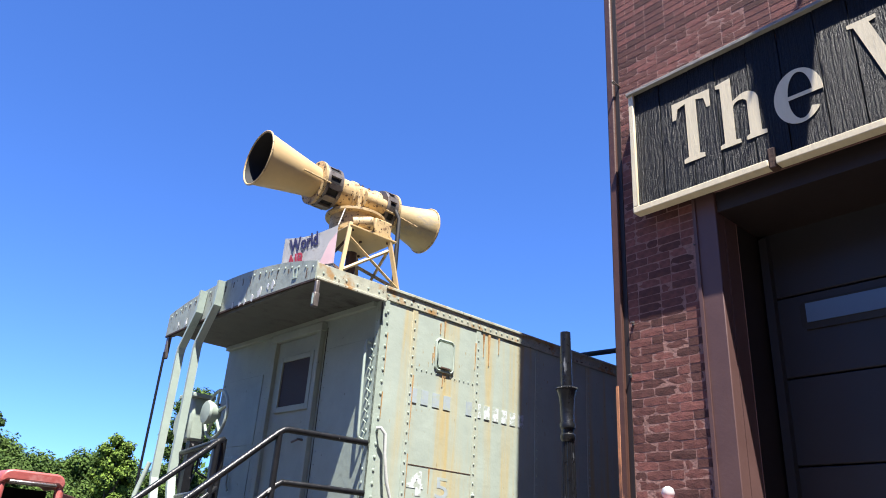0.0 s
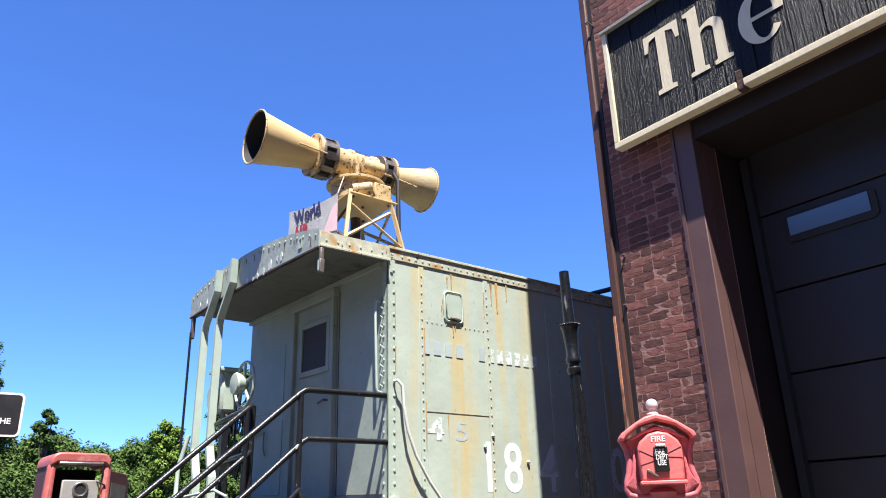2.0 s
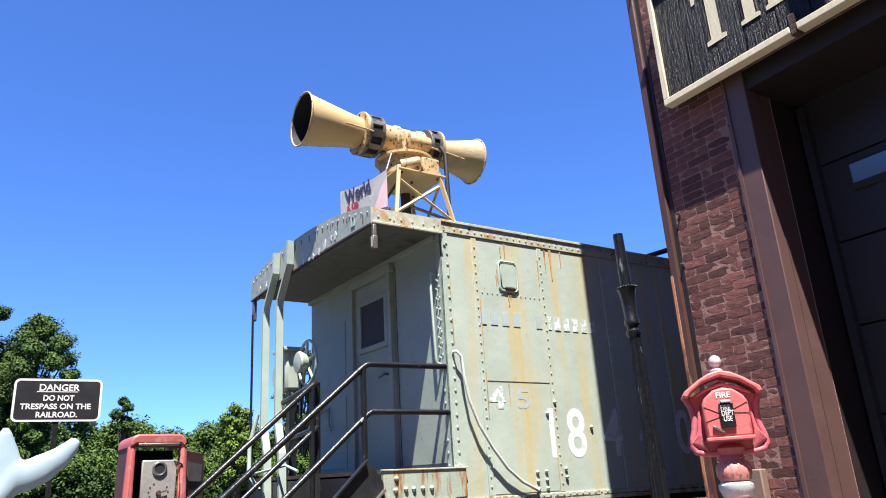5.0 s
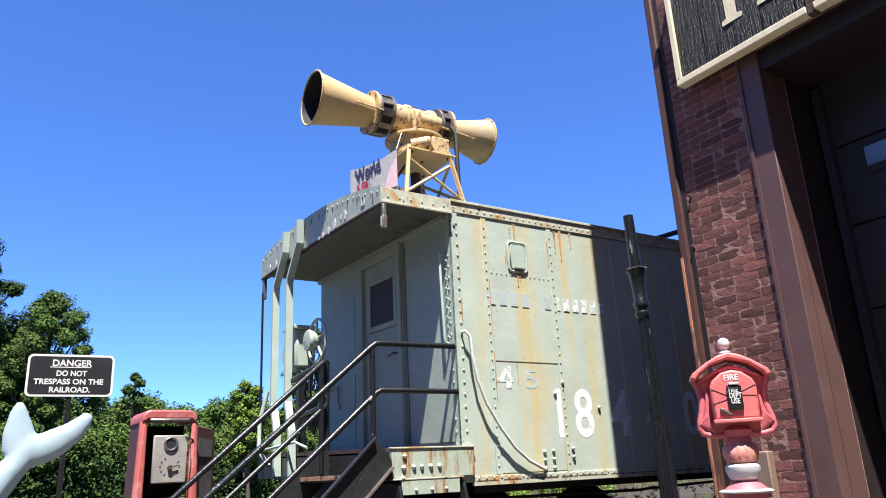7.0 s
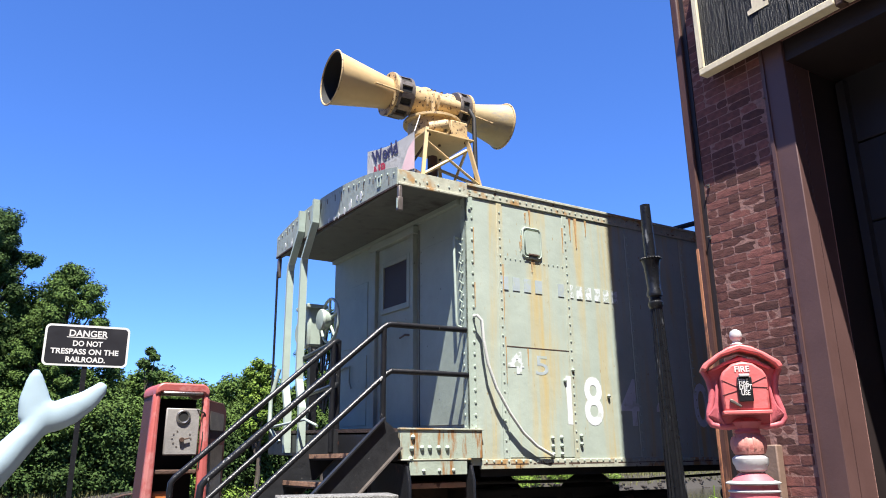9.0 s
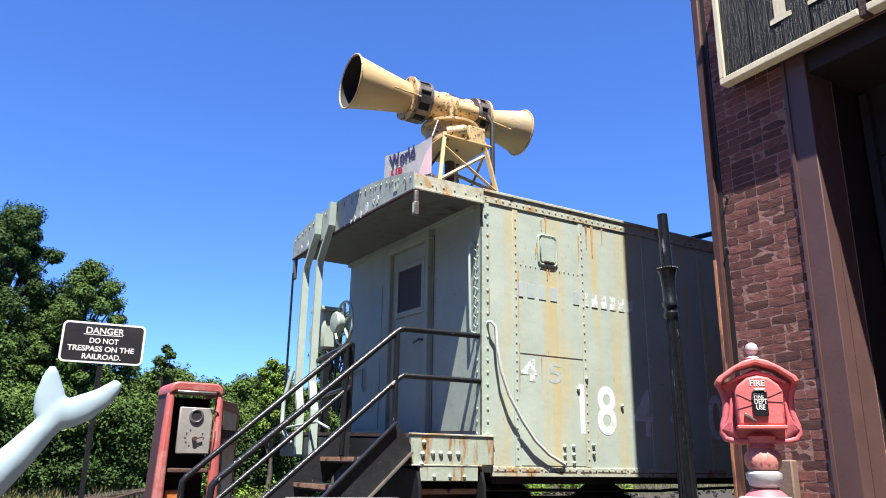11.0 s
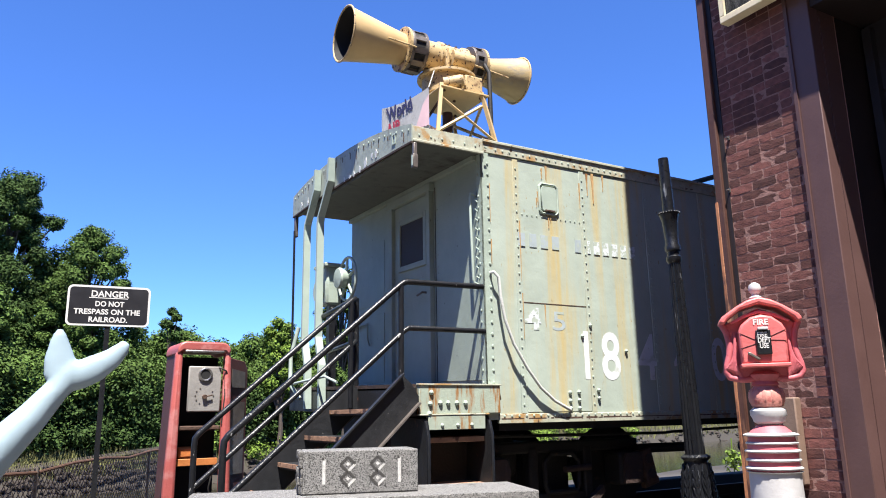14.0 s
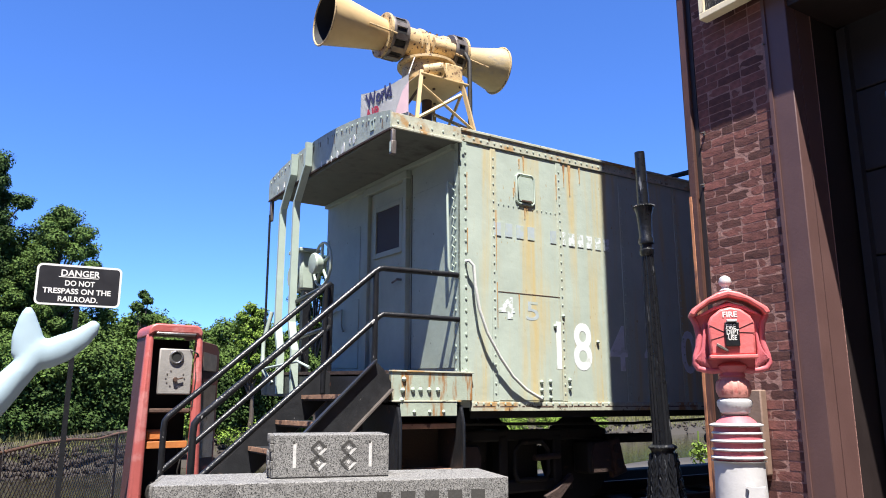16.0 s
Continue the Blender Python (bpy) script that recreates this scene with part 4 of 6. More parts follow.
truck(0.98)
truck(6.9)
track = thing("railway_track", (2, 1.4, 0), "short length of rusty rail on timber ties", "railway track")
for yy in (0.66, 2.1):
    part("rail", box(box(box(bmesh.new(), -2.2, 9.5, yy - 0.07, yy + 0.07, 0.28, 0.305), -2.2, 9.5, yy - 0.012, yy + 0.012, 0.305, 0.395), -2.2, 9.5, yy - 0.035, yy + 0.035, 0.395, 0.435), M_RAIL, track)
for i in range(19):
    part("tie", box(bmesh.new(), -2.0 + i * 0.6, -1.78 + i * 0.6, 0.1, 2.7, 0.08, 0.28), M_TIE, track)
part("ballast", prism(bmesh.new(), [(-0.25, -0.05), (3.0, -0.05), (2.75, 0.14), (0.0, 0.14)], Matrix(((0, 0, 1, -2.3), (1, 0, 0, 0), (0, 1, 0, 0), (0, 0, 0, 1))), 12.0), M_ROCK, track, "dark ballast bed")
# Near-black box fills the dark band behind the track.
tagged(part("retaining_wall", box(bmesh.new(), -0.2, 12.0, 3.6, 3.9, -0.1, 0.38), M_TIE, bevel=0.02), "low dark ledge behind the track", "wall", kind="structure")

# added unseen walls: close the yard behind and beside the viewer, cut sky light
tagged(part("wall_street", box(bmesh.new(), -26.0, 16.0, -17.0, -15.0, 0, 13.0), M_BRICKS), "unseen plain brick wall added behind the viewer to cut sky light", "wall", kind="structure")
tagged(part("wall_yard", box(bmesh.new(), -18.0, -16.0, -15.0, 9.0, 0, 10.0), M_BRICKS), "unseen plain brick wall added at the left to cut sky light", "wall", kind="structure")
# Unseen shape, added only to cast the shadow band on the sign.
flag = thing("furled_flag", (0.22, -4.15, 7.4), "unseen added shape whose shadow falls on the board sign", "flag")
part("cloth", prism(bmesh.new(), [(-3.91, 7.44), (-4.42, 7.44), (-4.20, 6.41), (-4.01, 6.41)], Matrix(((0, 0, 1, 0.216), (1, 0, 0, 0), (0, 1, 0, 0), (0, 0, 0, 1))), 0.02), M_NAVY, flag)
part("pole", rod(bmesh.new(), (0.80, -4.16, 7.0), (0.10, -4.16, 7.6), 0.02), M_GREYWOOD, flag)
part("brake_rod", rod(bmesh.new(), (1.00, 0.30, 0.93), (1.30, 0.30, 0.94), 0.028), M_DARKRUST, caboose, "rusty brake rod end")
part("brake_shoe", prism(bmesh.new(), [(1.10, 0.50), (1.25, 0.56), (1.42, 0.72), (1.40, 0.78), (1.22, 0.66), (1.08, 0.60)], Matrix(((1, 0, 0, 0), (0, 0, 1, 0.24), (0, 1, 0, 0), (0, 0, 0, 1))), 0.06), M_DARKRUST, caboose, "rusty brake shoe", bevel=0.008)
tagged(part("service_pipe", tube(bmesh.new(), [(3.1, 0.35, 3.95), (3.15, -0.3, 3.93), (3.2, -1.85, 3.97)], 0.03, 8), M_TRUCK), "dark service pipe between the roof and the brick wall", "pipe")

# ---- siren tower on the roof ----
siren = thing("siren", (0.0, 0.60, 3.98), "tan double-horned air raid siren on a rusty steel tower", "siren")
SY, SZ = 0.60, 4.845
ALONG = Matrix.Translation((0, SY, SZ)) @ pose(0, 0, 0, 0, 91.0, 0)      # the horns' axis runs along x


def horn(x_mouth, x_throat, r_mouth, r_throat, material, label):
    n, prof = 9, []
    for i in range(n + 1):
        f = i / n
        prof.append((r_throat + (r_mouth - r_throat) * f ** 1.12, x_throat + (x_mouth - x_throat) * f))
    inner = [(r - 0.008, x) for r, x in reversed(prof)]
    b = lathe(bmesh.new(), prof + [(r_mouth + 0.008, x_mouth)] + inner, 40, ALONG, cap=False)
    h = part("horn", b, material, siren, label)
    part("mouth_lip", tube(bmesh.new(), [ALONG @ Vector(((r_mouth + 0.004) * math.cos(a * math.tau / 40), (r_mouth + 0.004) * math.sin(a * math.tau / 40), x_mouth)) for a in range(41)], 0.009, 8), M_TANRUST, h)
    # The horn's inner shade is put into this lining's colour.
    part("horn_lining", lathe(bmesh.new(), [(r - 0.010, x) for r, x in prof], 40, ALONG, cap=False), M_DARKIN, h, "near-black lining that stands for shade inside the horn")
    return h


horn(-1.08, -0.40, 0.252, 0.135, M_TAN, "smooth tan sheet metal horn")
horn(0.85, 0.38, 0.235, 0.125, M_TANGREY, "weathered grey-patched tan horn")
part("rotor_casing", lathe(bmesh.new(), [(0.10, -0.42), (0.15, -0.40), (0.15, -0.14), (0.165, -0.13), (0.165, -0.09), (0.15, -0.08), (0.15, 0.12), (0.17, 0.14), (0.17, 0.18), (0.13, 0.20), (0.13, 0.42)], 32, ALONG), M_TANRUST, siren, "rust-flecked tan casing")
for x0, w in ((-0.47, 0.17), (0.22, 0.13)):
    ring = part("chopper_ring", lathe(bmesh.new(), [(0.14, x0), (0.20, x0), (0.205, x0 + 0.015), (0.205, x0 + 0.03), (0.185, x0 + 0.032), (0.185, x0 + w - 0.032), (0.205, x0 + w - 0.03), (0.205, x0 + w), (0.14, x0 + w)], 32, ALONG), M_GALV, siren, "dull metal chopper ring with ports")
    # Dark core stands for the shaded hollow behind the ports.
    part("port_core", lathe(bmesh.new(), [(0.15, x0 + 0.034), (0.188, x0 + 0.034), (0.188, x0 + w - 0.034), (0.15, x0 + w - 0.034)], 32, ALONG), M_DARKIN, ring, "dark ports of the chopper")
    for a in range(10):
        an = a * math.tau / 10
        part("port_bar", box(bmesh.new(), x0 + 0.02, x0 + w - 0.02, -0.028, 0.028, 0.178, 0.204, Matrix.Translation((0, SY, SZ)) @ Matrix.Rotation(an, 4, 'X')), M_GALV, ring)
    part("flange", lathe(bmesh.new(), [(0.13, x0 - 0.03 if x0 < 0 else x0 + w), (0.215, x0 - 0.03 if x0 < 0 else x0 + w), (0.215, x0 - 0.005 if x0 < 0 else x0 + w + 0.025), (0.13, x0 - 0.005 if x0 < 0 else x0 + w + 0.025)], 32, ALONG), M_TANRUST, ring)
    for a in range(8):
        an = a * math.tau / 8 + 0.2
        part("bolt", rod(bmesh.new(), (x0 - 0.036 if x0 < 0 else x0 + w + 0.02, SY + 0.195 * math.cos(an), SZ + 0.195 * math.sin(an)), (x0 + 0.01 if x0 < 0 else x0 + w + 0.036, SY + 0.195 * math.cos(an), SZ + 0.195 * math.sin(an)), 0.011, n=6), M_RUST, ring)
part("side_motor", rod(bmesh.new(), (-0.02, SY - 0.13, SZ - 0.03), (0.20, SY - 0.16, SZ - 0.04), 0.085, 0.075, 18), M_TANRUST, siren)
part("stay_rod", rod(bmesh.new(), (-0.72, SY - 0.19, SZ - 0.02), (-0.44, SY - 0.205, SZ - 0.05), 0.008), M_TANRUST, siren)
part("stay_rod", rod(bmesh.new(), (0.10, SY - 0.20, SZ - 0.07), (0.60, SY - 0.19, SZ - 0.12), 0.010), M_TANRUST, siren)
part("turntable", lathe(bmesh.new(), [(0.06, 0.07), (0.12, 0.04), (0.27, 0.03), (0.29, 0.025), (0.29, 0.0), (0.245, -0.006), (0.24, -0.17), (0.20, -0.18)], 36, Matrix.Translation((0.0, SY, SZ - 0.215))), M_TANRUST, siren, "round tan turntable housing")
for x in (-0.09, 0.07):
    part("saddle", box(bmesh.new(), x, x + 0.03, SY - 0.12, SY + 0.12, SZ - 0.24, SZ - 0.08), M_TANRUST, siren, bevel=0.006)
gb = part("gearbox", box(bmesh.new(), 0.03, 0.22, SY - 0.30, SY - 0.10, SZ - 0.425, SZ - 0.255), M_TANRUST, siren, "bolted tan gearbox", bevel=0.012)
part("motor", rod(bmesh.new(), (-0.16, SY - 0.22, SZ - 0.365), (-0.02, SY - 0.31, SZ - 0.34), 0.062, n=20), M_TANRUST, gb)
part("motor_cap", rod(bmesh.new(), (-0.03, SY - 0.305, SZ - 0.34), (-0.005, SY - 0.33, SZ - 0.335), 0.052, n=20), M_TAN, gb)
part("tray", box(bmesh.new(), -0.25, 0.27, SY - 0.33, SY + 0.26, SZ - 0.447, SZ - 0.43), M_TAN, siren, "flat square tan base plate", bevel=0.004)
for k, (x, y) in enumerate(((-0.19, -0.27), (0.21, -0.27), (0.21, 0.20), (-0.19, 0.20), (0.02, -0.10))):
    part("plate_bolt", rod(bmesh.new(), (x, SY + y, SZ - 0.462), (x, SY + y, SZ - 0.44), 0.014, n=6), M_RUST, siren)
part("casing_bracket", box(bmesh.new(), -0.10, -0.06, SY - 0.165, SY - 0.13, SZ - 0.20, SZ + 0.06), M_TANRUST, siren, bevel=0.006)
part("mast", rod(bmesh.new(), (0, SY, 3.95), (0, SY, 4.30), 0.05), M_RUST, siren)
feet = [(-0.31, 0.26), (0.33, 0.26), (0.33, 0.92), (-0.31, 0.92)]
tops = [(-0.235, 0.30), (0.20, 0.30), (0.20, 0.84), (-0.235, 0.84)]
for i in range(4):
    f, t_ = feet[i], tops[i]
    part("leg", rod(bmesh.new(), (*f, 3.90), (*t_, 4.44), 0.024, n=4), M_TAN, siren)
    g, s_ = feet[(i + 1) % 4], tops[(i + 1) % 4]
    part("brace", rod(bmesh.new(), (*f, 3.94), (s_[0], s_[1], 4.30), 0.016, n=4), M_TAN if i < 2 else M_RUST, siren)
    part("brace", rod(bmesh.new(), (*g, 3.94), (t_[0], t_[1], 4.30), 0.016, n=4), M_TAN if i < 2 else M_RUST, siren)
part("conduit", tube(bmesh.new(), [(0.30, SY - 0.22, SZ - 0.06), (0.33, SY - 0.25, SZ - 0.15), (0.335, SY - 0.25, SZ - 0.5), (0.33, SY - 0.26, 3.92)], 0.022), M_RUBBER, siren, "black electrical conduit")
for px_, x in ((1, -0.02), (2, 0.10), (3, 0.02)):
    part("grease_nipple", rod(bmesh.new(), (x, SY - 0.02, SZ + 0.14), (x, SY - 0.02, SZ + 0.175), 0.012, n=6), M_RUST, siren)

banner = thing("banner", (-0.40, 0.68, 3.95), "white vinyl banner with navy and crimson print tied to the tower", "banner")
P_TL, P_TR = Vector((-0.52, 0.93, 4.34)), Vector((-0.29, 0.40, 4.40))
bm = bmesh.new()
cols = []
for i in range(13):
    f = i / 12
    p = P_TL.lerp(P_TR, f)
    sag = -0.035 * math.sin(math.pi * f)
    wv = 0.0008 * math.sin(7 * f)
    cols.append([bm.verts.new((p.x + wv * (1 + 0.4 * k), p.y, (p.z + sag) * (1 - k / 5) + (3.97 + 0.02 * f) * k / 5)) for k in range(6)])
for a, b in zip(cols, cols[1:]):
    for k in range(5):
        bm.faces.new((a[k], b[k], b[k + 1], a[k + 1]))
bmesh.ops.solidify(bm, geom=bm.faces[:], thickness=0.003)
part("sheet", bm, M_VINYL, banner)
d = (P_TR - P_TL)
yaw = math.degrees(math.atan2(d.y, d.x))
text("print", "World", 0.185, pose(P_TL.x + 0.026, P_TL.y - 0.082, 4.185, 90, 0, yaw) @ pose(0, 0, 0, 0, 0, 9), M_NAVY, banner, extrude=0.001, bold=0.006, width=0.62, label="navy printed word")
text("print", "AIR", 0.185, pose(P_TL.x + 0.026, P_TL.y - 0.082, 4.02, 90, 0, yaw) @ pose(0, 0, 0, 0, 0, 9), M_CRIMSON, banner, extrude=0.001, bold=0.006, width=0.62, label="crimson printed word cut off by the roof edge")
q = P_TL.lerp(P_TR, 0.84)
part("print_block", prism(bmesh.new(), [(-0.06, 0), (0.10, 0), (0.10, 0.30), (0.03, 0.22)], pose(q.x - 0.010, q.y - 0.004, 4.02, 90, 0, yaw), 0.002), M_PINKPRINT, banner, "pale pink streaked print")

# ---- stairs to the platform ----
stairs = thing("staircase", (-1.6, 0.5, 0), "black steel staircase with tube handrails up to the platform", "stairs")
for y in (-0.03, 1.0):
    part("stringer", prism(bmesh.new(), [(-0.80, 1.73), (-0.72, 1.67), (-0.655, 1.57), (-0.655, 1.53), (-2.35, -0.08), (-2.56, -0.08), (-2.56, 0.06)], Matrix(((1, 0, 0, 0), (0, 0, 1, y), (0, 1, 0, 0), (0, 0, 0, 1))), 0.012), M_STEEL, stairs, "black steel stringer plate", smooth=False)
    part("stringer_flange", box(bmesh.new(), -2.42, 0.0, -0.045 if y < 0 else 0.0, 0.0 if y < 0 else 0.045, -0.006, 0.006, Matrix.Translation((-0.80, y + 0.006, 1.735)) @ Matrix.Rotation(-math.atan2(1.67, 1.76), 4, 'Y')), M_STEEL, stairs, "worn flange edge")
    # Paler grey metal: the light on this flange is put into its colour.
    part("stringer_flange", box(bmesh.new(), -2.30, 0.0, -0.05 if y < 0 else 0.0, 0.0 if y < 0 else 0.05, -0.006, 0.006, Matrix.Translation((-0.66, y + 0.006, 1.52)) @ Matrix.Rotation(-math.atan2(1.61, 1.70), 4, 'Y')), M_GALV, stairs, "lower flange in paler grey for the light on it")
for i in range(7):
    z = 1.48 - i * 0.207
    x = -0.72 - i * 0.222
    t = part("tread", box(box(bmesh.new(), x - 0.25, x, -0.015, 1.0, z - 0.012, z), x - 0.25, x - 0.235, -0.015, 1.0, z - 0.045, z), M_STEEL, stairs, "worn chequered tread")
    part("nosing", box(bmesh.new(), x - 0.262, x - 0.251, -0.01, 1.0, z - 0.03, z + 0.004), M_TREAD, t, "rusty nosing")
for y in (0.0, 1.0):
    zt = 2.465 if y == 0 else 2.473
    rail = part("handrail", tube(bmesh.new(), [(-0.02, 0.0 if y == 0 else 1.55, zt + 0.01), (-0.73, y, zt)] + [(-0.76, y, zt - 0.008), (-0.80, y, zt - 0.035), (-2.09, y, 1.315), (-2.115, y, 1.28), (-2.12, y, 1.22), (-2.12, y, 0.05)] if y == 0 else
                                 [(-0.72, 1.9, 2.42), (-0.74, 1.02, zt), (-0.78, y, zt - 0.02), (-2.07, y, 1.315), (-2.095, y, 1.28), (-2.10, y, 1.22), (-2.10, y, 0.05)], 0.024, 12), M_BLACK, stairs, "black handrail worn to bare metal on top")
    part("mid_rail", tube(bmesh.new(), [(-0.01, 0.0, 2.10), (-0.72, 0.0, 2.098), (-0.76, 0.0, 2.075), (-2.10, 0.0, 0.90)] if y == 0 else [(-0.72, 1.9, 2.04), (-0.735, 1.02, 2.085), (-0.78, 1.0, 2.05), (-2.10, 1.0, 0.90)], 0.022, 12), M_BLACK, rail)
    part("post", rod(bmesh.new(), (-0.79, y, 1.50), (-0.79, y, 2.44), 0.024), M_BLACK, rail)

# ---- granite blocks ----
def granite(p0, p1, z0, z1, deep, name, label):
    p0, p1 = Vector(p0), Vector(p1)
    d = (p1 - p0)
    m = Matrix.Translation((p0.x, p0.y, z0)) @ Matrix.Rotation(math.atan2(d.y, d.x), 4, 'Z')
    e = thing(name, (p0.x, p0.y, z0), label, "stone block")
    L, H = d.length, z1 - z0
    b = bmesh.new()
    nx = 14
    rings = []
    for i in range(nx + 1):
        u = L * i / nx
        rings.append([(u, 0.0, 0.0), (u, 0.0, H), (u, deep, H), (u, deep, 0.0)])
    vs = [[b.verts.new(m @ Vector(c)) for c in r] for r in rings]
    for a, c in zip(vs, vs[1:]):
        for k in range(4):
            b.faces.new((a[k], a[(k + 1) % 4], c[(k + 1) % 4], c[k]))
    b.faces.new(vs[0][::-1])
    b.faces.new(vs[-1])
    part("block", b, M_GRANITE, e, bevel=0.006, smooth=False)
    b = bmesh.new()
    for k in range(40):
        box(b, -0.010 - 0.022 * random.random(), 0.001, (k % 8) * deep / 8, (k % 8 + 1) * deep / 8, (k // 8) * H / 5, (k // 8 + 1) * H / 5, m)
    part("split_face", b, M_ROUGHSTONE, e, "rough split end face", bevel=0.008)
    return e, m


low, lm = granite((-2.52, -0.86), (-0.62, -1.46), 0.62, 0.985, 0.62, "granite_lintel", "long grey granite lintel with cut lettering")
up, um = granite((-1.865, -0.855), (-1.215, -1.06), 0.989, 1.232, 0.34, "granite_datestone", "grey granite date stone carved 1881")
tagged(part("stone_base", box(box(bmesh.new(), 0.1, 0.6, 0.05, 0.55, -0.62, 0, lm), 1.35, 1.9, 0.05, 0.55, -0.62, 0, lm), M_ROUGHSTONE, low), "rough stone footing")


def carve(poly_list, parent, m, mat_, d=0.0015, label=""):
    for poly in poly_list:
        part("carving", prism(bmesh.new(), poly, m @ Matrix(((1, 0, 0, 0), (0, 0, 1, -d), (0, 1, 0, 0), (0, 0, 0, 1))), d + 0.0005), mat_, parent, label, smooth=False)


def strip(p, q, w):
    p, q = Vector(p), Vector(q)
    n = Vector((-(q - p).y, (q - p).x)).normalized() * w / 2
    return [tuple(p + n), tuple(p - n), tuple(q - n), tuple(q + n)]


# date: two bars and two eights made of stacked diamonds
for u in (0.122, 0.568):
    carve([[(u - 0.009, 0.055), (u + 0.009, 0.055), (u + 0.009, 0.195), (u - 0.009, 0.205)]], up, um, M_PALE, label="carved numeral one")
    carve([[(u - 0.012, 0.19), (u + 0.004, 0.19), (u + 0.0, 0.207), (u - 0.012, 0.207)]], up, um, M_GROOVE, 0.002)
for u in (0.262, 0.438):
    for zc in (0.165, 0.083):
        w, h = 0.043, 0.042
        c = [(u - w, zc), (u, zc + h), (u + w, zc), (u, zc - h)]
        # three strokes dark, one pale: light on the cut put into colour
        carve([strip(c[0], c[1], 0.014), strip(c[1], c[2], 0.014), strip(c[3], c[0], 0.014)], up, um, M_GROOVE, 0.0025, "carved numeral eight")
        carve([strip(c[2], c[3], 0.014)], up, um, M_PALE, 0.0025)
        carve([[(u - 0.012, zc), (u, zc + 0.012), (u + 0.012, zc), (u, zc - 0.012)]], up, um, M_PALE, 0.002)
for k in range(5):
    u = 1.20 + k * 0.14
    carve([[(u, 0.16), (u + 0.085, 0.16), (u + 0.085, 0.30), (u, 0.30)]], low, lm, M_GROOVE, 0.002, "cut lettering block")

# the tower stands back from the edge, on skids across the arched roof
BACK = Matrix.Translation((-3.38, -5.12, 1.44)) @ Matrix.Scale(1.06, 4) @ Matrix.Translation((3.38, 5.12, -1.44))
for o in siren.children_recursive:
    o.data.transform(Matrix.Translation((0.018, -0.012, -0.032)) @ BACK)
for y in (0.62, 1.28):
    part("skid", box(bmesh.new(), -0.17, 0.53, y - 0.03, y + 0.03, 3.86, 4.06), M_RUST, siren, "rusty steel skid")
part("tie", rod(bmesh.new(), P_TR, BACK @ (P_TR + Vector((0.06, 0.0, 0.18))), 0.005, n=6), M_HOSE, banner)

# ---- street lamp post ----
LP0, LP1 = Vector((1.045, -1.2, 0.0)), Vector((0.945, -1.2, 3.40))
lamp = thing("street_lamp", LP0, "black fluted cast iron lamp post without its lantern", "lamp post")
LM = Matrix.Translation(LP0) @ (LP1 - LP0).to_track_quat('Z', 'Y').to_matrix().to_4x4()
part("base", lathe(bmesh.new(), [(0.24, 0), (0.24, 0.10), (0.20, 0.14), (0.16, 0.5), (0.14, 0.62), (0.15, 0.66), (0.135, 0.70), (0.12, 0.8), (0.095, 0.95), (0.084, 1.07), (0.098, 1.085), (0.10, 1.10), (0.08, 1.115)], 24, LM), M_LAMP, lamp)
b = bmesh.new()
n = 16
rings = []
for z, r in ((1.11, 0.072), (2.56, 0.046)):
    rings.append([b.verts.new(LM @ Vector(((r if k % 2 else r * 0.88) * math.cos(k * math.tau / 32), (r if k % 2 else r * 0.88) * math.sin(k * math.tau / 32), z))) for k in range(32)])
for k in range(32):
    b.faces.new((rings[0][k], rings[0][(k + 1) % 32], rings[1][(k + 1) % 32], rings[1][k]))
part("fluted_shaft", b, M_LAMP, lamp, smooth=False)
part("collar", lathe(bmesh.new(), [(0.046, 2.60), (0.057, 2.62), (0.057, 2.65), (0.047, 2.66), (0.047, 2.69), (0.059, 2.70), (0.061, 2.73), (0.05, 2.75), (0.055, 2.86), (0.060, 2.93), (0.068, 2.965), (0.076, 2.985), (0.076, 3.01), (0.045, 3.02)], 24, LM @ Matrix.Translation((0, 0, -0.06))), M_LAMP, lamp)
part("stub", lathe(bmesh.new(), [(0.046, 2.92), (0.040, 3.39), (0.033, 3.39), (0.033, 3.3)], 20, LM), M_LAMP, lamp)
for a in range(10):
    an = a * math.tau / 10
    b = bmesh.new()
    leaf = [(0.0, 0.0), (0.030, 0.08), (0.024, 0.16), (0.034, 0.24), (0.016, 0.33), (0.0, 0.37), (-0.016, 0.33), (-0.034, 0.24), (-0.024, 0.16), (-0.030, 0.08)]
    lf = LM @ Matrix.Rotation(an, 4, 'Z') @ Matrix.Translation((0, -0.129, 0.69)) @ pose(0, 0, 0, 83, 0, 0)
    prism(b, leaf, lf, 0.012)
    blade = part("acanthus_leaf", b, M_LAMP, lamp, bevel=0.004)
    b = tube(bmesh.new(), [lf @ Vector((0, v, 0.014)) for v in (0.0, 0.12, 0.24, 0.36)], 0.0055, 6)
    for k in range(5):
        for s in (-1, 1):
            v = 0.01 + 0.062 * k
            tube(b, [lf @ Vector((s * 0.003, v, 0.012)), lf @ Vector((s * 0.018, v + 0.035, 0.018)), lf @ Vector((s * (0.030 - 0.003 * k), v + 0.065, 0.008))], 0.005, 6)
    part("leaf_veins", b, M_LAMP, blade)
for a in range(22):
    an = a * math.tau / 22
    b = bmesh.new()
    dome(b, LM @ Vector((0.096 * math.cos(an), 0.096 * math.sin(an), 1.095)), 0.011, 'z', 0.9)
    part("bead", b, M_LAMP, lamp)
    b = bmesh.new()
    dome(b, LM @ Vector((0.076 * math.cos(an), 0.076 * math.sin(an), 2.938)), 0.011, 'z', 0.9)
    part("bead", b, M_LAMP, lamp)

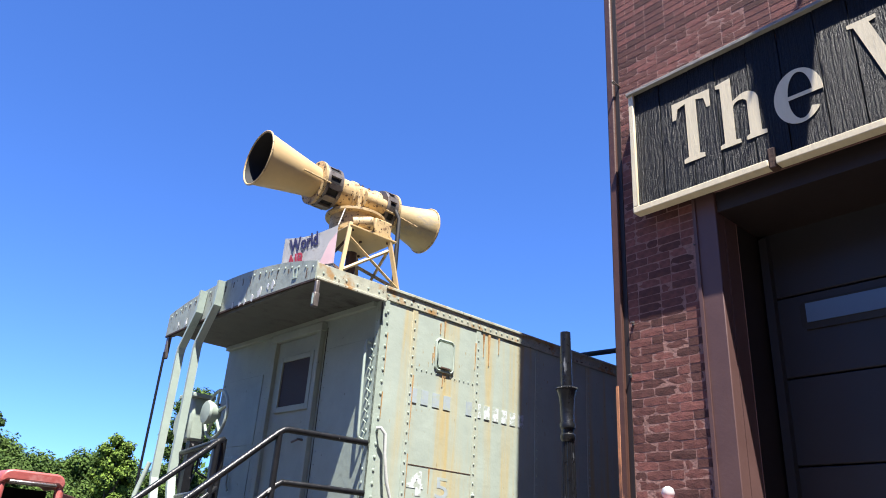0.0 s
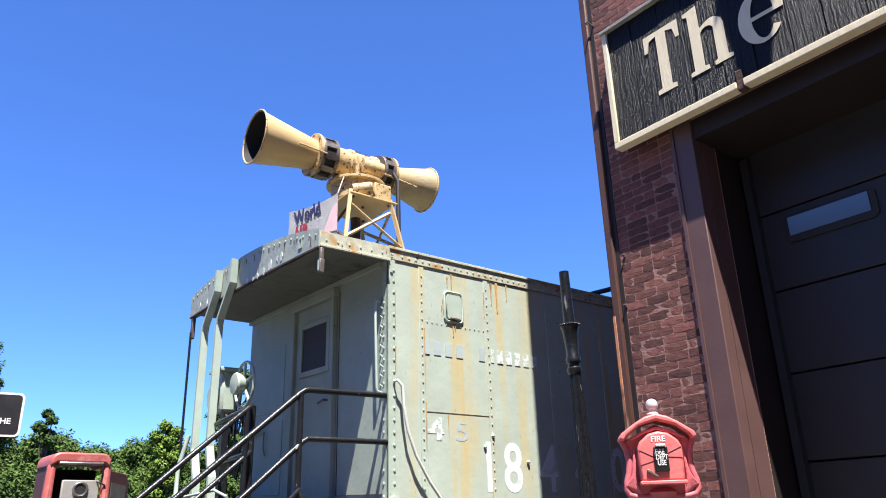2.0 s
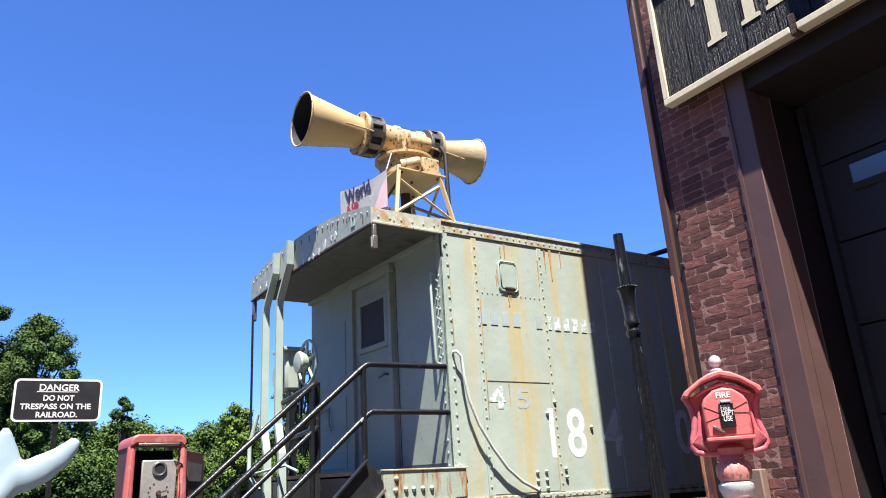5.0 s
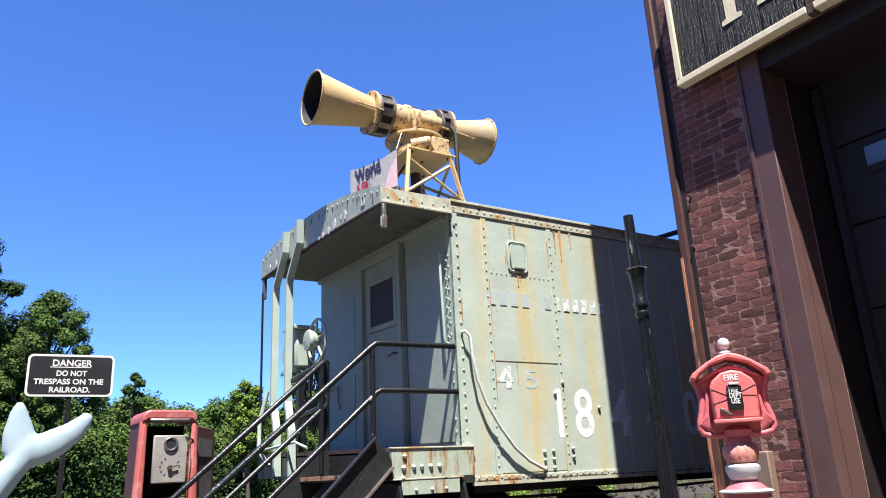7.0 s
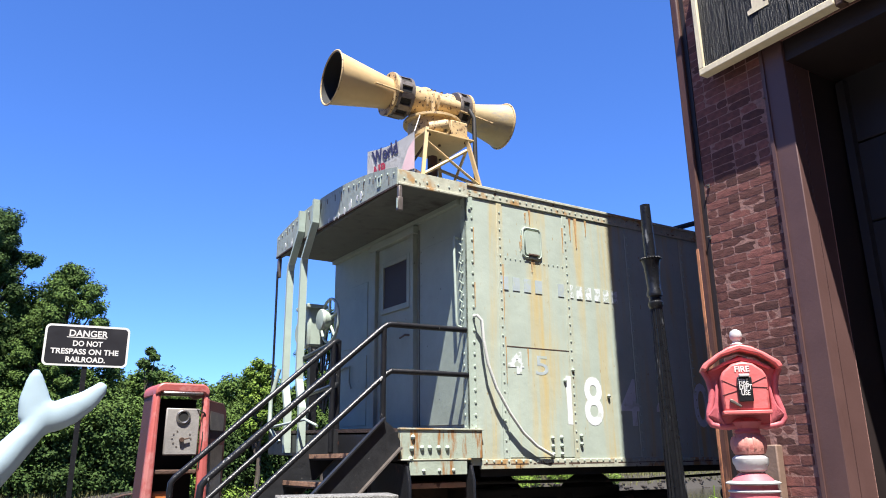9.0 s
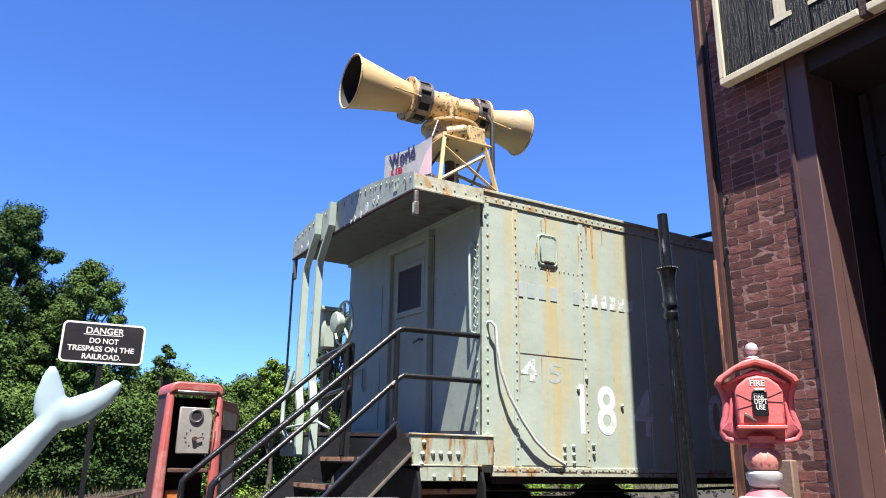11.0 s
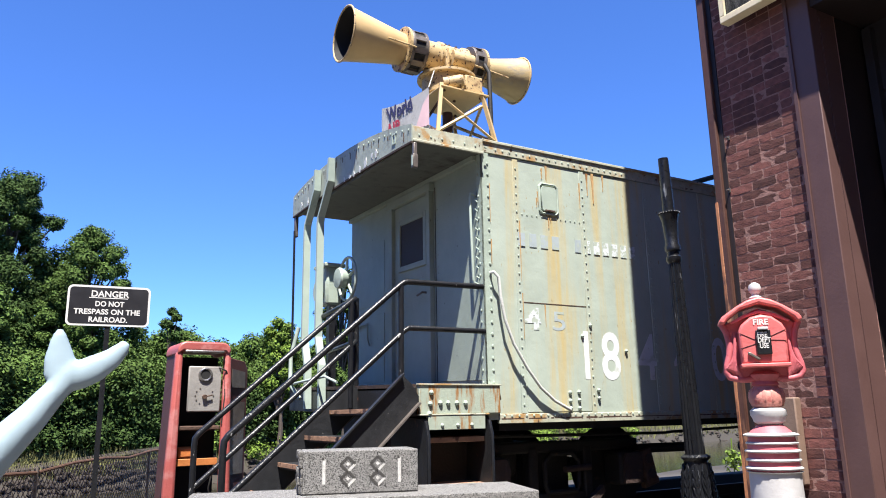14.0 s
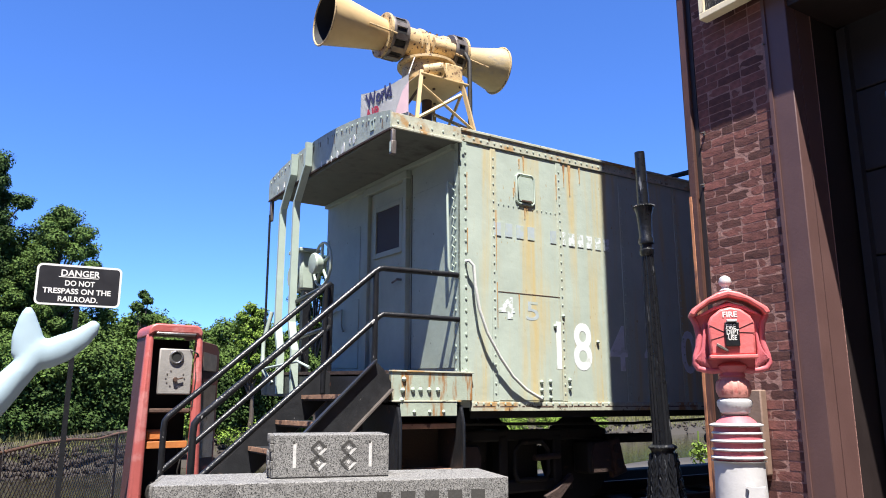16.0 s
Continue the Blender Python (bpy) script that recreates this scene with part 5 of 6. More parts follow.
# ---- fire alarm pedestal ----
FP = Vector((-0.385, -2.895, -0.022))
fire = thing("fire_alarm", FP, "faded red cast iron fire alarm box on a white pedestal", "fire alarm box")
FM = Matrix.Translation(FP) @ Matrix.Rotation(radians(-46), 4, 'Z')     # its front faces local -y
FRONT = FM @ Matrix(((1, 0, 0, 0), (0, 0, -1, 0), (0, 1, 0, 0), (0, 0, 0, 1)))   # outlines: u to the right, v up, depth to the front


def fpart(name, poly, d0, d1, material, parent=None, label="", bevel=0.006):
    return part(name, prism(bmesh.new(), poly, FRONT @ Matrix.Translation((0, 0, d0)), d1 - d0), material, parent or fire, label, bevel)


part("column", lathe(bmesh.new(), [(0.20, 0), (0.20, 0.08), (0.14, 0.14), (0.125, 0.6), (0.110, 1.13), (0.110, 1.175), (0.12, 1.18)], 20, FM), M_WHITE, fire, "white painted column")
part("badge", prism(bmesh.new(), [(-0.035, 0), (0.035, 0), (0.03, 0.03), (0.04, 0.05), (0, 0.045), (-0.04, 0.05), (-0.03, 0.03)], FRONT @ Matrix.Translation((0.045, 1.03, 0.115)), 0.015), M_WHITE, fire)
part("ringed_neck", lathe(bmesh.new(), [(0.10, 1.17), (0.108, 1.21), (0.104, 1.22), (0.106, 1.255), (0.104, 1.30), (0.098, 1.335), (0.085, 1.355), (0.055, 1.38)], 32, FM), M_PINK, fire, "faded red ringed neck")
for z, r in ((1.195, 0.122), (1.23, 0.117), (1.268, 0.119), (1.303, 0.112), (1.338, 0.118)):
    part("white_ring", lathe(bmesh.new(), [(r - 0.02, z - 0.008), (r - 0.003, z - 0.005), (r, z), (r - 0.004, z + 0.004), (r - 0.02, z + 0.009)], 32, FM), M_WHITE, fire)
part("white_torus", lathe(bmesh.new(), [(0.05, 1.385), (0.066, 1.395), (0.07, 1.41), (0.078, 1.425), (0.078, 1.445), (0.066, 1.455), (0.05, 1.46)], 28, FM), M_WHITE, fire)
M_SALMON = mat("chalky_salmon_paint", (0.66, 0.27, 0.23), 0.6, var=0.2, scale=16, stain=(0.52, 0.12, 0.11), amount=0.35, sscale=16)
ball = part("gadrooned_ball", lathe(bmesh.new(), [(0.05, 1.455), (0.068, 1.465), (0.078, 1.495), (0.074, 1.525), (0.055, 1.55), (0.05, 1.555)], 28, FM), M_SALMON, fire, "salmon pink gadrooned ball")
for k in range(14):
    an = k * math.tau / 14
    b = bmesh.new()
    bmesh.ops.create_uvsphere(b, u_segments=8, v_segments=6, radius=0.019, matrix=FM @ Matrix.Translation((0.062 * math.cos(an), 0.062 * math.sin(an), 1.505)) @ Matrix.Diagonal((0.9, 0.9, 2.0, 1)))
    part("gadroon", b, M_SALMON, ball)
part("dark_red_collar", lathe(bmesh.new(), [(0.05, 1.55), (0.058, 1.56), (0.052, 1.575), (0.066, 1.59), (0.07, 1.605), (0.05, 1.62)], 28, FM), M_PINK, fire)
head = fpart("housing", [(0, 1.582), (0.10, 1.588), (0.145, 1.612), (0.152, 1.65), (0.134, 1.70), (0.130, 1.76), (0.150, 1.84), (0, 1.91), (-0.150, 1.84), (-0.130, 1.76), (-0.134, 1.70), (-0.152, 1.65), (-0.145, 1.612), (-0.10, 1.588)], -0.07, 0.025, M_PINK, None, "faded red shield-shaped housing")
roofline = [(-0.178, 1.845), (-0.165, 1.87), (-0.10, 1.915), (-0.05, 1.942), (0, 1.955), (0.05, 1.942), (0.10, 1.915), (0.165, 1.87), (0.178, 1.845),
            (0.155, 1.835), (0.14, 1.858), (0.08, 1.902), (0, 1.926), (-0.08, 1.902), (-0.14, 1.858), (-0.155, 1.835)]
ped = fpart("pediment", roofline, -0.08, 0.085, M_RED, None, "sunbleached red arched pediment", 0.008)
fpart("pediment_fillet", [(-0.13, 1.845), (-0.07, 1.878), (0, 1.898), (0.07, 1.878), (0.13, 1.845), (0.12, 1.838), (0.06, 1.866), (0, 1.882), (-0.06, 1.866), (-0.12, 1.838)], 0.02, 0.06, M_PINK, ped, "", 0.003)
for s in (-1, 1):
    edge_pts = [(0.166, 1.845), (0.146, 1.80), (0.138, 1.75), (0.142, 1.70), (0.156, 1.655), (0.162, 1.62), (0.150, 1.596), (0.12, 1.588), (0.08, 1.583), (0.04, 1.59), (0.0, 1.602)]
    part("scroll", tube(bmesh.new(), [FRONT @ Vector((s * u, v, 0.02)) for u, v in edge_pts], 0.015, 10), M_PINK, head, "faded pink scrolled leaf bracket")
    for k in range(8):
        e = k / 7
        path = [(0.112 + 0.006 * e, 1.80 - 0.012 * k), (0.116 + 0.010 * e, 1.745 - 0.010 * k), (0.118 + 0.030 * e, 1.68 - 0.004 * k), (0.112 + 0.046 * e, 1.625 + 0.002 * k), (0.098 + 0.046 * e, 1.596 + 0.004 * k)]
        part("leaf_rib", tube(bmesh.new(), [FRONT @ Vector((s * u, v, 0.028 + 0.010 * math.sin(math.pi * q / 4))) for q, (u, v) in enumerate(path)], 0.0055, 6), M_PINK, head)
abox = fpart("alarm_box", [(-0.098, 1.65), (0.098, 1.65), (0.100, 1.80), (0.085, 1.83), (0.045, 1.862), (0, 1.872), (-0.045, 1.862), (-0.085, 1.83), (-0.100, 1.80)], 0.02, 0.10, M_RED, None, "red fire alarm box door", 0.010)
fpart("box_ledge", [(-0.104, 1.635), (0.104, 1.635), (0.104, 1.652), (-0.104, 1.652)], 0.02, 0.112, M_RED, abox, "", 0.004)
fpart("call_handle", [(-0.031, 1.69), (0.031, 1.69), (0.031, 1.80), (-0.031, 1.80)], 0.10, 0.118, M_BLACK, abox, "black call plate", 0.004)
fpart("handle_flap", [(-0.022, 1.80), (0.022, 1.80), (0.022, 1.812), (-0.022, 1.812)], 0.10, 0.13, M_WHITE, abox, "", 0.003)
fpart("latch", [(-0.07, 1.705), (-0.058, 1.70), (-0.02, 1.672), (-0.026, 1.664), (-0.072, 1.692)], 0.10, 0.115, M_GALV, abox, "", 0.003)
part("keyhole", rod(bmesh.new(), FRONT @ Vector((0, 1.70, 0.10)), FRONT @ Vector((0, 1.70, 0.112)), 0.008), M_GALV, abox)
for p, q in (((-0.098, 1.79), (-0.03, 1.755)), ((-0.098, 1.72), (-0.03, 1.74)), ((0.03, 1.755), (0.098, 1.75)), ((0.03, 1.77), (0.098, 1.80))):
    part("ray_line", rod(bmesh.new(), FRONT @ Vector((*p, 0.101)), FRONT @ Vector((*q, 0.101)), 0.0013, n=6), M_BLACK, abox)
text("lettering", "FIRE", 0.036, FRONT @ Matrix.Translation((-0.037, 1.825, 0.1015)), M_SIGNWHT, abox, 0.001, 0.0008)
for i, word in enumerate(("FIRE", "DEPT", "USE")):
    text("lettering", word, 0.032, FRONT @ Matrix.Translation((-0.026 if i < 2 else -0.020, 1.768 - 0.025 * i, 0.1195)), M_SIGNWHT, abox, 0.001, 0.0006, 0.72)
part("finial", lathe(bmesh.new(), [(0.012, 1.94), (0.028, 1.955), (0.030, 1.962), (0.016, 1.972), (0.016, 1.98), (0.026, 1.99), (0.030, 2.005), (0.024, 2.024), (0.008, 2.034)], 20, FM), M_WHITE, fire, "white knob finial")

# ---- danger sign ----
dang = thing("danger_sign", (-2.74, 1.30, 0), "black and white railway warning sign on a black post", "sign")
DM = Matrix.Translation((-2.765, 1.28, 2.325)) @ Matrix.Rotation(radians(-5), 4, 'Z')
DF = DM @ Matrix(((1, 0, 0, 0), (0, 0, -1, 0), (0, 1, 0, 0), (0, 0, 0, 1)))


def rounded(w, h, r):
    return arc(w - r, h - r, r, r, 0, 90, 6) + arc(-w + r, h - r, r, r, 90, 180, 6) + arc(-w + r, -h + r, r, r, 180, 270, 6) + arc(w - r, -h + r, r, r, 270, 360, 6)


plate = part("plate", prism(bmesh.new(), rounded(0.305, 0.162, 0.04), DF @ Matrix.Translation((0, 0, -0.006)), 0.006), M_SIGNWHT, dang, "white bordered steel plate", smooth=False)
part("black_field", prism(bmesh.new(), rounded(0.289, 0.146, 0.028), DF, 0.001), M_SIGNBLK, plate, smooth=False)
for word, size, u, v, wd in (("DANGER", 0.070, -0.138, 0.072, 1.06), ("DO NOT", 0.058, -0.104, -0.004, 0.98), ("TRESPASS ON THE", 0.058, -0.252, -0.068, 1.09), ("RAILROAD.", 0.058, -0.144, -0.130, 1.05)):
    text("lettering", word, size, DF @ Matrix.Translation((u, v, 0.0022)), M_SIGNWHT, plate, 0.0006, 0.0016, wd * 0.93)
part("underline", prism(bmesh.new(), [(-0.15, 0.060), (0.135, 0.060), (0.135, 0.066), (-0.15, 0.066)], DF @ Matrix.Translation((0, 0, 0.0012)), 0.001), M_SIGNWHT, plate)
part("post", box(bmesh.new(), -0.019, 0.019, 0.008, 0.046, -2.31, -0.10, DM), M_BLACK, dang, "black steel post")

# ---- whale tail statue ----
def limb(bm, pts):
    """Oval sections (centre, half width across, half depth) joined up."""
    rings = []
    c = [Vector(p[0]) for p in pts]
    for i, (p, a, bb) in enumerate(pts):
        d = (c[min(i + 1, len(c) - 1)] - c[max(i - 1, 0)]).normalized()
        side = d.cross(Vector((0, 1, 0))).normalized()
        deep = side.cross(d)
        rings.append([bm.verts.new(Vector(p) + side * a * math.cos(k * math.tau / 20) + deep * bb * math.sin(k * math.tau / 20)) for k in range(20)])
    for a, b in zip(rings, rings[1:]):
        for k in range(20):
            bm.faces.new((a[k], a[(k + 1) % 20], b[(k + 1) % 20], b[k]))
    bm.faces.new(rings[0][::-1])
    bm.faces.new(rings[-1])


bm = bmesh.new()
ty = -0.62
limb(bm, [((-4.30, ty, -0.02), 0.24, 0.24), ((-4.02, ty, 0.45), 0.20, 0.20), ((-3.72, ty, 0.90), 0.15, 0.15), ((-3.44, ty, 1.255), 0.108, 0.105), ((-3.27, ty, 1.455), 0.082, 0.08), ((-3.165, ty, 1.60), 0.066, 0.065), ((-3.12, ty, 1.68), 0.082, 0.055), ((-3.10, ty, 1.73), 0.05, 0.045)])
limb(bm, [((-3.13, ty, 1.60), 0.05, 0.05), ((-3.155, ty, 1.68), 0.085, 0.05), ((-3.168, ty, 1.76), 0.078, 0.042), ((-3.175, ty, 1.83), 0.056, 0.034), ((-3.178, ty, 1.89), 0.036, 0.026), ((-3.178, ty, 1.92), 0.017, 0.014)])
limb(bm, [((-3.15, ty, 1.62), 0.05, 0.05), ((-3.07, ty, 1.67), 0.080, 0.05), ((-2.99, ty, 1.71), 0.078, 0.044), ((-2.91, ty, 1.765), 0.060, 0.036), ((-2.86, ty, 1.82), 0.044, 0.030), ((-2.838, ty, 1.86), 0.026, 0.020)])
tail = part("whale_tail_statue", bm, M_BLUE)
rm = tail.modifiers.new("union", 'REMESH')
rm.mode, rm.voxel_size, rm.use_smooth_shade = 'VOXEL', 0.014, True
sm = tail.modifiers.new("soften", 'SMOOTH')
sm.factor, sm.iterations = 0.5, 5
tagged(tail, "pale blue painted whale tail statue rising from the ground", "statue")

# ---- petrol pump ----
pump = thing("petrol_pump", (-1.87, 1.75, 0), "derelict faded red petrol pump with its panels open", "petrol pump")
PM = Matrix.Translation((-1.905, 1.70, 0.03)) @ Matrix.Rotation(radians(3), 4, 'Z')


def slab(name, x0, x1, y0, y1, z0, z1, material, parent=None, label="", bevel=0.01):
    return part(name, box(bmesh.new(), x0, x1, y0, y1, z0, z1, PM), material, parent or pump, label, bevel)


for s in (-1, 1):
    part("front_post", prism(bmesh.new(), [(s * 0.245, 1.98), (s * 0.185, 2.01), (s * 0.185, 0.0), (s * 0.315, 0.0)] if s > 0 else [(s * 0.245, 1.98), (s * 0.315, 0.0), (s * 0.185, 0.0), (s * 0.185, 2.01)], PM @ Matrix(((1, 0, 0, 0), (0, 0, 1, 0), (0, 1, 0, 0), (0, 0, 0, 1))), 0.09), M_PUMP, pump, "faded red rounded corner post", bevel=0.03)
part("side_panel", prism(bmesh.new(), [(-0.225, 1.98), (-0.275, 0), (-0.255, 0), (-0.205, 1.98)], PM @ Matrix(((1, 0, 0, 0), (0, 0, 1, 0.09), (0, 1, 0, 0), (0, 0, 0, 1))), 0.36), M_MAROON, pump, "dark maroon side panel")
part("cap", prism(bmesh.new(), [(-0.235, 1.96)] + arc(-0.16, 2.0, 0.075, 0.075, 180, 90, 5) + arc(0.16, 2.0, 0.075, 0.075, 90, 0, 5) + [(0.225, 1.96), (0.18, 1.995), (-0.18, 1.995)], PM @ Matrix(((1, 0, 0, 0), (0, 0, 1, -0.01), (0, 1, 0, 0), (0, 0, 0, 1))), 0.46), M_PUMP, pump, "faded red rounded top", bevel=0.015)
slab("chrome_strip", -0.175, 0.175, -0.02, 0.01, 1.975, 2.0, M_CHROME)
slab("interior", -0.21, 0.21, 0.30, 0.43, 0.0, 1.96, M_DARKIN, None, "dark empty interior")
plate = slab("register_plate", -0.125, 0.165, 0.02, 0.05, 1.46, 1.86, M_DIALGREY, None, "tarnished grey computer plate with a dial", 0.01)
part("dial_ring", tube(bmesh.new(), [PM @ Vector((0.02 + 0.052 * math.cos(a * math.tau / 24), 0.015, 1.785 + 0.052 * math.sin(a * math.tau / 24))) for a in range(25)], 0.012, 8), M_CHROME, plate)
part("dial_hole", rod(bmesh.new(), PM @ Vector((0.02, 0.03, 1.785)), PM @ Vector((0.02, 0.012, 1.785)), 0.045, n=24), M_DARKIN, plate)
for a in range(12):
    an = a * math.tau / 12
    if a not in (2, 3):
        part("mark", box(bmesh.new(), -0.006, 0.006, 0.016, 0.02, -0.005, 0.005, PM @ Matrix.Translation((0.02 + 0.080 * math.cos(an), 0, 1.60 + 0.075 * math.sin(an)))), M_GALV, plate)
part("spindle", rod(rod(bmesh.new(), PM @ Vector((0.02, 0.02, 1.59)), PM @ Vector((0.02, -0.005, 1.59)), 0.02, n=16), PM @ Vector((0.02, 0.0, 1.59)), PM @ Vector((0.085, 0.0, 1.605)), 0.006, n=6), M_RUST, plate)
slab("cross_bar", -0.175, 0.175, 0.06, 0.09, 1.00, 1.06, M_ORANGE, None, "orange primed cross bar", 0.004)
slab("junction_box", -0.16, -0.02, 0.12, 0.24, 1.06, 1.16, M_ORANGE, None, "", 0.02)
slab("shelf", -0.18, 0.18, 0.05, 0.30, 1.30, 1.34, M_RUST)
for x, z, r in ((-0.06, 0.62, 0.09), (0.08, 0.70, 0.06), (-0.02, 0.36, 0.10)):
    part("pump_motor", rod(bmesh.new(), PM @ Vector((x, 0.28, z)), PM @ Vector((x, 0.08, z)), r, r * 0.85, 20), M_TRUCK, pump, "oily pump motor")
    part("pulley", rod(bmesh.new(), PM @ Vector((x, 0.08, z)), PM @ Vector((x, 0.05, z)), r * 0.55, n=20), M_GALV, pump)
for pts in ([(0.12, 0.05, 1.86), (0.16, 0.0, 1.84), (0.20, 0.0, 1.82), (0.24, 0.02, 1.74)], [(0.10, 0.1, 1.0), (0.13, 0.08, 0.9), (0.11, 0.08, 0.8), (0.14, 0.1, 0.72)], [(0.19, 0.03, 1.9), (0.20, 0.01, 1.6), (0.185, 0.02, 1.35)]):
    part("wire", tube(bmesh.new(), [PM @ Vector(p) for p in pts], 0.007, 6), M_RUBBER, pump)
dr = part("open_panel", prism(bmesh.new(), [(0.0, 0.35), (0.36, 0.35), (0.36, 1.86), (0.30, 1.93), (0.0, 1.95)], PM @ Matrix.Translation((0.25, 0.10, 0)) @ Matrix.Rotation(radians(43), 4, 'Z') @ Matrix(((1, 0, 0, 0), (0, 0, 1, 0), (0, 1, 0, 0), (0, 0, 0, 1))), 0.02), M_MAROON, pump, "weathered maroon side panel swung open", bevel=0.006)
part("inner_sheet", prism(bmesh.new(), [(0.04, 0.9), (0.31, 0.9), (0.31, 1.55), (0.04, 1.55)], PM @ Matrix.Translation((0.25, 0.095, 0)) @ Matrix.Rotation(radians(43), 4, 'Z') @ Matrix(((1, 0, 0, 0), (0, 0, 1, -0.006), (0, 1, 0, 0), (0, 0, 0, 1))), 0.006), M_GALV, dr, "grey inner sheet")
part("inner_glass", prism(bmesh.new(), [(0.06, 1.68), (0.30, 1.68), (0.30, 1.83), (0.06, 1.85)], PM @ Matrix.Translation((0.25, 0.095, 0)) @ Matrix.Rotation(radians(43), 4, 'Z') @ Matrix(((1, 0, 0, 0), (0, 0, 1, -0.006), (0, 1, 0, 0), (0, 0, 0, 1))), 0.006), M_GALV, dr)

# ---- chain link fence ----
fence = thing("chain_link_fence", (-2.5, 2.5, 0), "rusty chain link fence along the river bank", "fence")
FA, FB = Vector((-4.3, -1.3, 0)), Vector((-0.9, 6.0, 0))
fd = (FB - FA).normalized()
FL, FH = (FB - FA).length, 1.10
b = bmesh.new()
s = -FH
while s < FL:
    for q in (0, 1):
        a0, a1 = max(s, 0), min(s + FH, FL)
        if a1 > a0:
            z0, z1 = a0 - s, a1 - s
            if q:
                z0, z1 = FH - z0, FH - z1
            rod(b, FA + fd * a0 + Vector((0, 0, z0)), FA + fd * a1 + Vector((0, 0, z1)), 0.0042, n=3)
    s += 0.072
m_ = part("mesh", b, M_WIRE, fence, smooth=False)
m_["kind"] = "stuff"
part("top_rail", tube(bmesh.new(), [FA + fd * (FL * i / 12) + Vector((0, 0, FH - (0.03 if i % 3 == 1 else 0))) for i in range(13)], 0.013, 8), M_RAIL, fence)
b = bmesh.new()
s = 0.0
while s < FL:
    rod(b, FA + fd * s + Vector((0, 0, FH)), FA + fd * (s + 0.02) + Vector((0, 0, FH + 0.035)), 0.003, n=3)
    s += 0.036
part("wire_tips", b, M_WIRE, fence, smooth=False)["kind"] = "stuff"
for i in range(4):
    part("post", rod(bmesh.new(), FA + fd * (FL * i / 3), FA + fd * (FL * i / 3) + Vector((0, 0, FH + 0.01)), 0.016), M_WIRE, fence)

# ---- trees, bank growth ----
RNG = np.random.default_rng(7)


def leaf_mesh(name, clumps, per, size, material, parent=None, label=""):
    """Many small pointed leaves on the outer part of loose clumps (centre, radius)."""
    c = np.array([k[0] for k in clumps], float)
    r = np.array([k[1] for k in clumps], float)
    per, size = (int(per * 1.35), size * 0.85) if size > 0.05 else (per, size)
    n = len(clumps) * per
    idx = np.repeat(np.arange(len(clumps)), per)
    d = RNG.normal(size=(n, 3))
    d /= np.linalg.norm(d, axis=1)[:, None]
    rad = r[idx] * (0.55 + 0.5 * RNG.random(n)) * (1 + 0.18 * np.sin(5 * d[:, 0] + idx) * np.cos(4 * d[:, 2] + idx))
    p = c[idx] + d * rad[:, None] * np.array([1, 1, 0.8])
    nrm = d + RNG.normal(size=(n, 3)) * 0.55 + np.array([0, 0, 0.55])
    nrm /= np.linalg.norm(nrm, axis=1)[:, None]
    t = np.cross(nrm, RNG.normal(size=(n, 3)))
    t /= np.linalg.norm(t, axis=1)[:, None]
    s = np.cross(nrm, t)
    h = size * (0.6 + 0.8 * RNG.random(n))[:, None]
    v = np.stack([p - t * h, p + s * h * 0.55 - nrm * h * 0.12, p + t * h, p - s * h * 0.55 - nrm * h * 0.12], 1).reshape(-1, 3)
    me = bpy.data.meshes.new(name)
    me.vertices.add(4 * n)
    me.vertices.foreach_set("co", v.ravel())
    me.loops.add(4 * n)
    me.loops.foreach_set("vertex_index", np.arange(4 * n, dtype=np.int32))
    me.polygons.add(n)
    me.polygons.foreach_set("loop_start", np.arange(0, 4 * n, 4, dtype=np.int32))
    me.update(calc_edges=True)
    me.materials.append(material)
    ob = new(name, me)
    if parent:
        ob.parent = parent
        ob.matrix_parent_inverse = base_of(parent).inverted()
    if label:
        ob["label"] = label
    return ob


def tree(x, y, height, width, low_, clump_r, count, per, leaf, material, label, lean=0.0):
    z0 = ground_z(x, y)
    e = thing("tree", (x, y, z0), label, "tree")
    b = bmesh.new()
    trunk = [Vector((x + lean * f * width * 0.4 + 0.15 * math.sin(5 * f), y, z0 - 0.1 + f * height * 0.85)) for f in (0, 0.2, 0.45, 0.7, 1)]
    for i in range(4):
        rod(b, trunk[i], trunk[i + 1], height * 0.022 * (1 - 0.22 * i), height * 0.022 * (1 - 0.22 * (i + 1)), 8)
    cl = []
    for i in range(count):
        f = low_ + (1 - low_) * (i + 0.5) / count
        prof = math.sin(math.pi * min(1, 0.16 + 0.80 * (f - low_) / (1 - low_))) ** 0.7
        an = i * 2.4 + RNG.random() * 0.8
        rr = width * 0.5 * prof * (0.35 + 0.65 * RNG.random())
        cc = (x + lean * f * width * 0.4 + rr * math.cos(an), y + rr * math.sin(an), z0 + height * f - clump_r * 0.5)
        cl.append((cc, clump_r * (0.6 + 0.6 * RNG.random())))
        base = trunk[0].lerp(trunk[4], min(0.95, f * 0.8))
        rod(b, base, cc, 0.07, 0.02, 5)
    part("trunk", b, M_BARK, e)
    # Inner leaves are coloured darker to stand for shade inside the crown.
    leaf_mesh("inner_foliage", [(c_, r_ * 0.62) for c_, r_ in cl], 90, leaf * 2.0, M_LEAFDARK, e, "inner leaves coloured dark for shade within the crown")
    leaf_mesh("crown", cl, per, leaf, material, e)
    return e


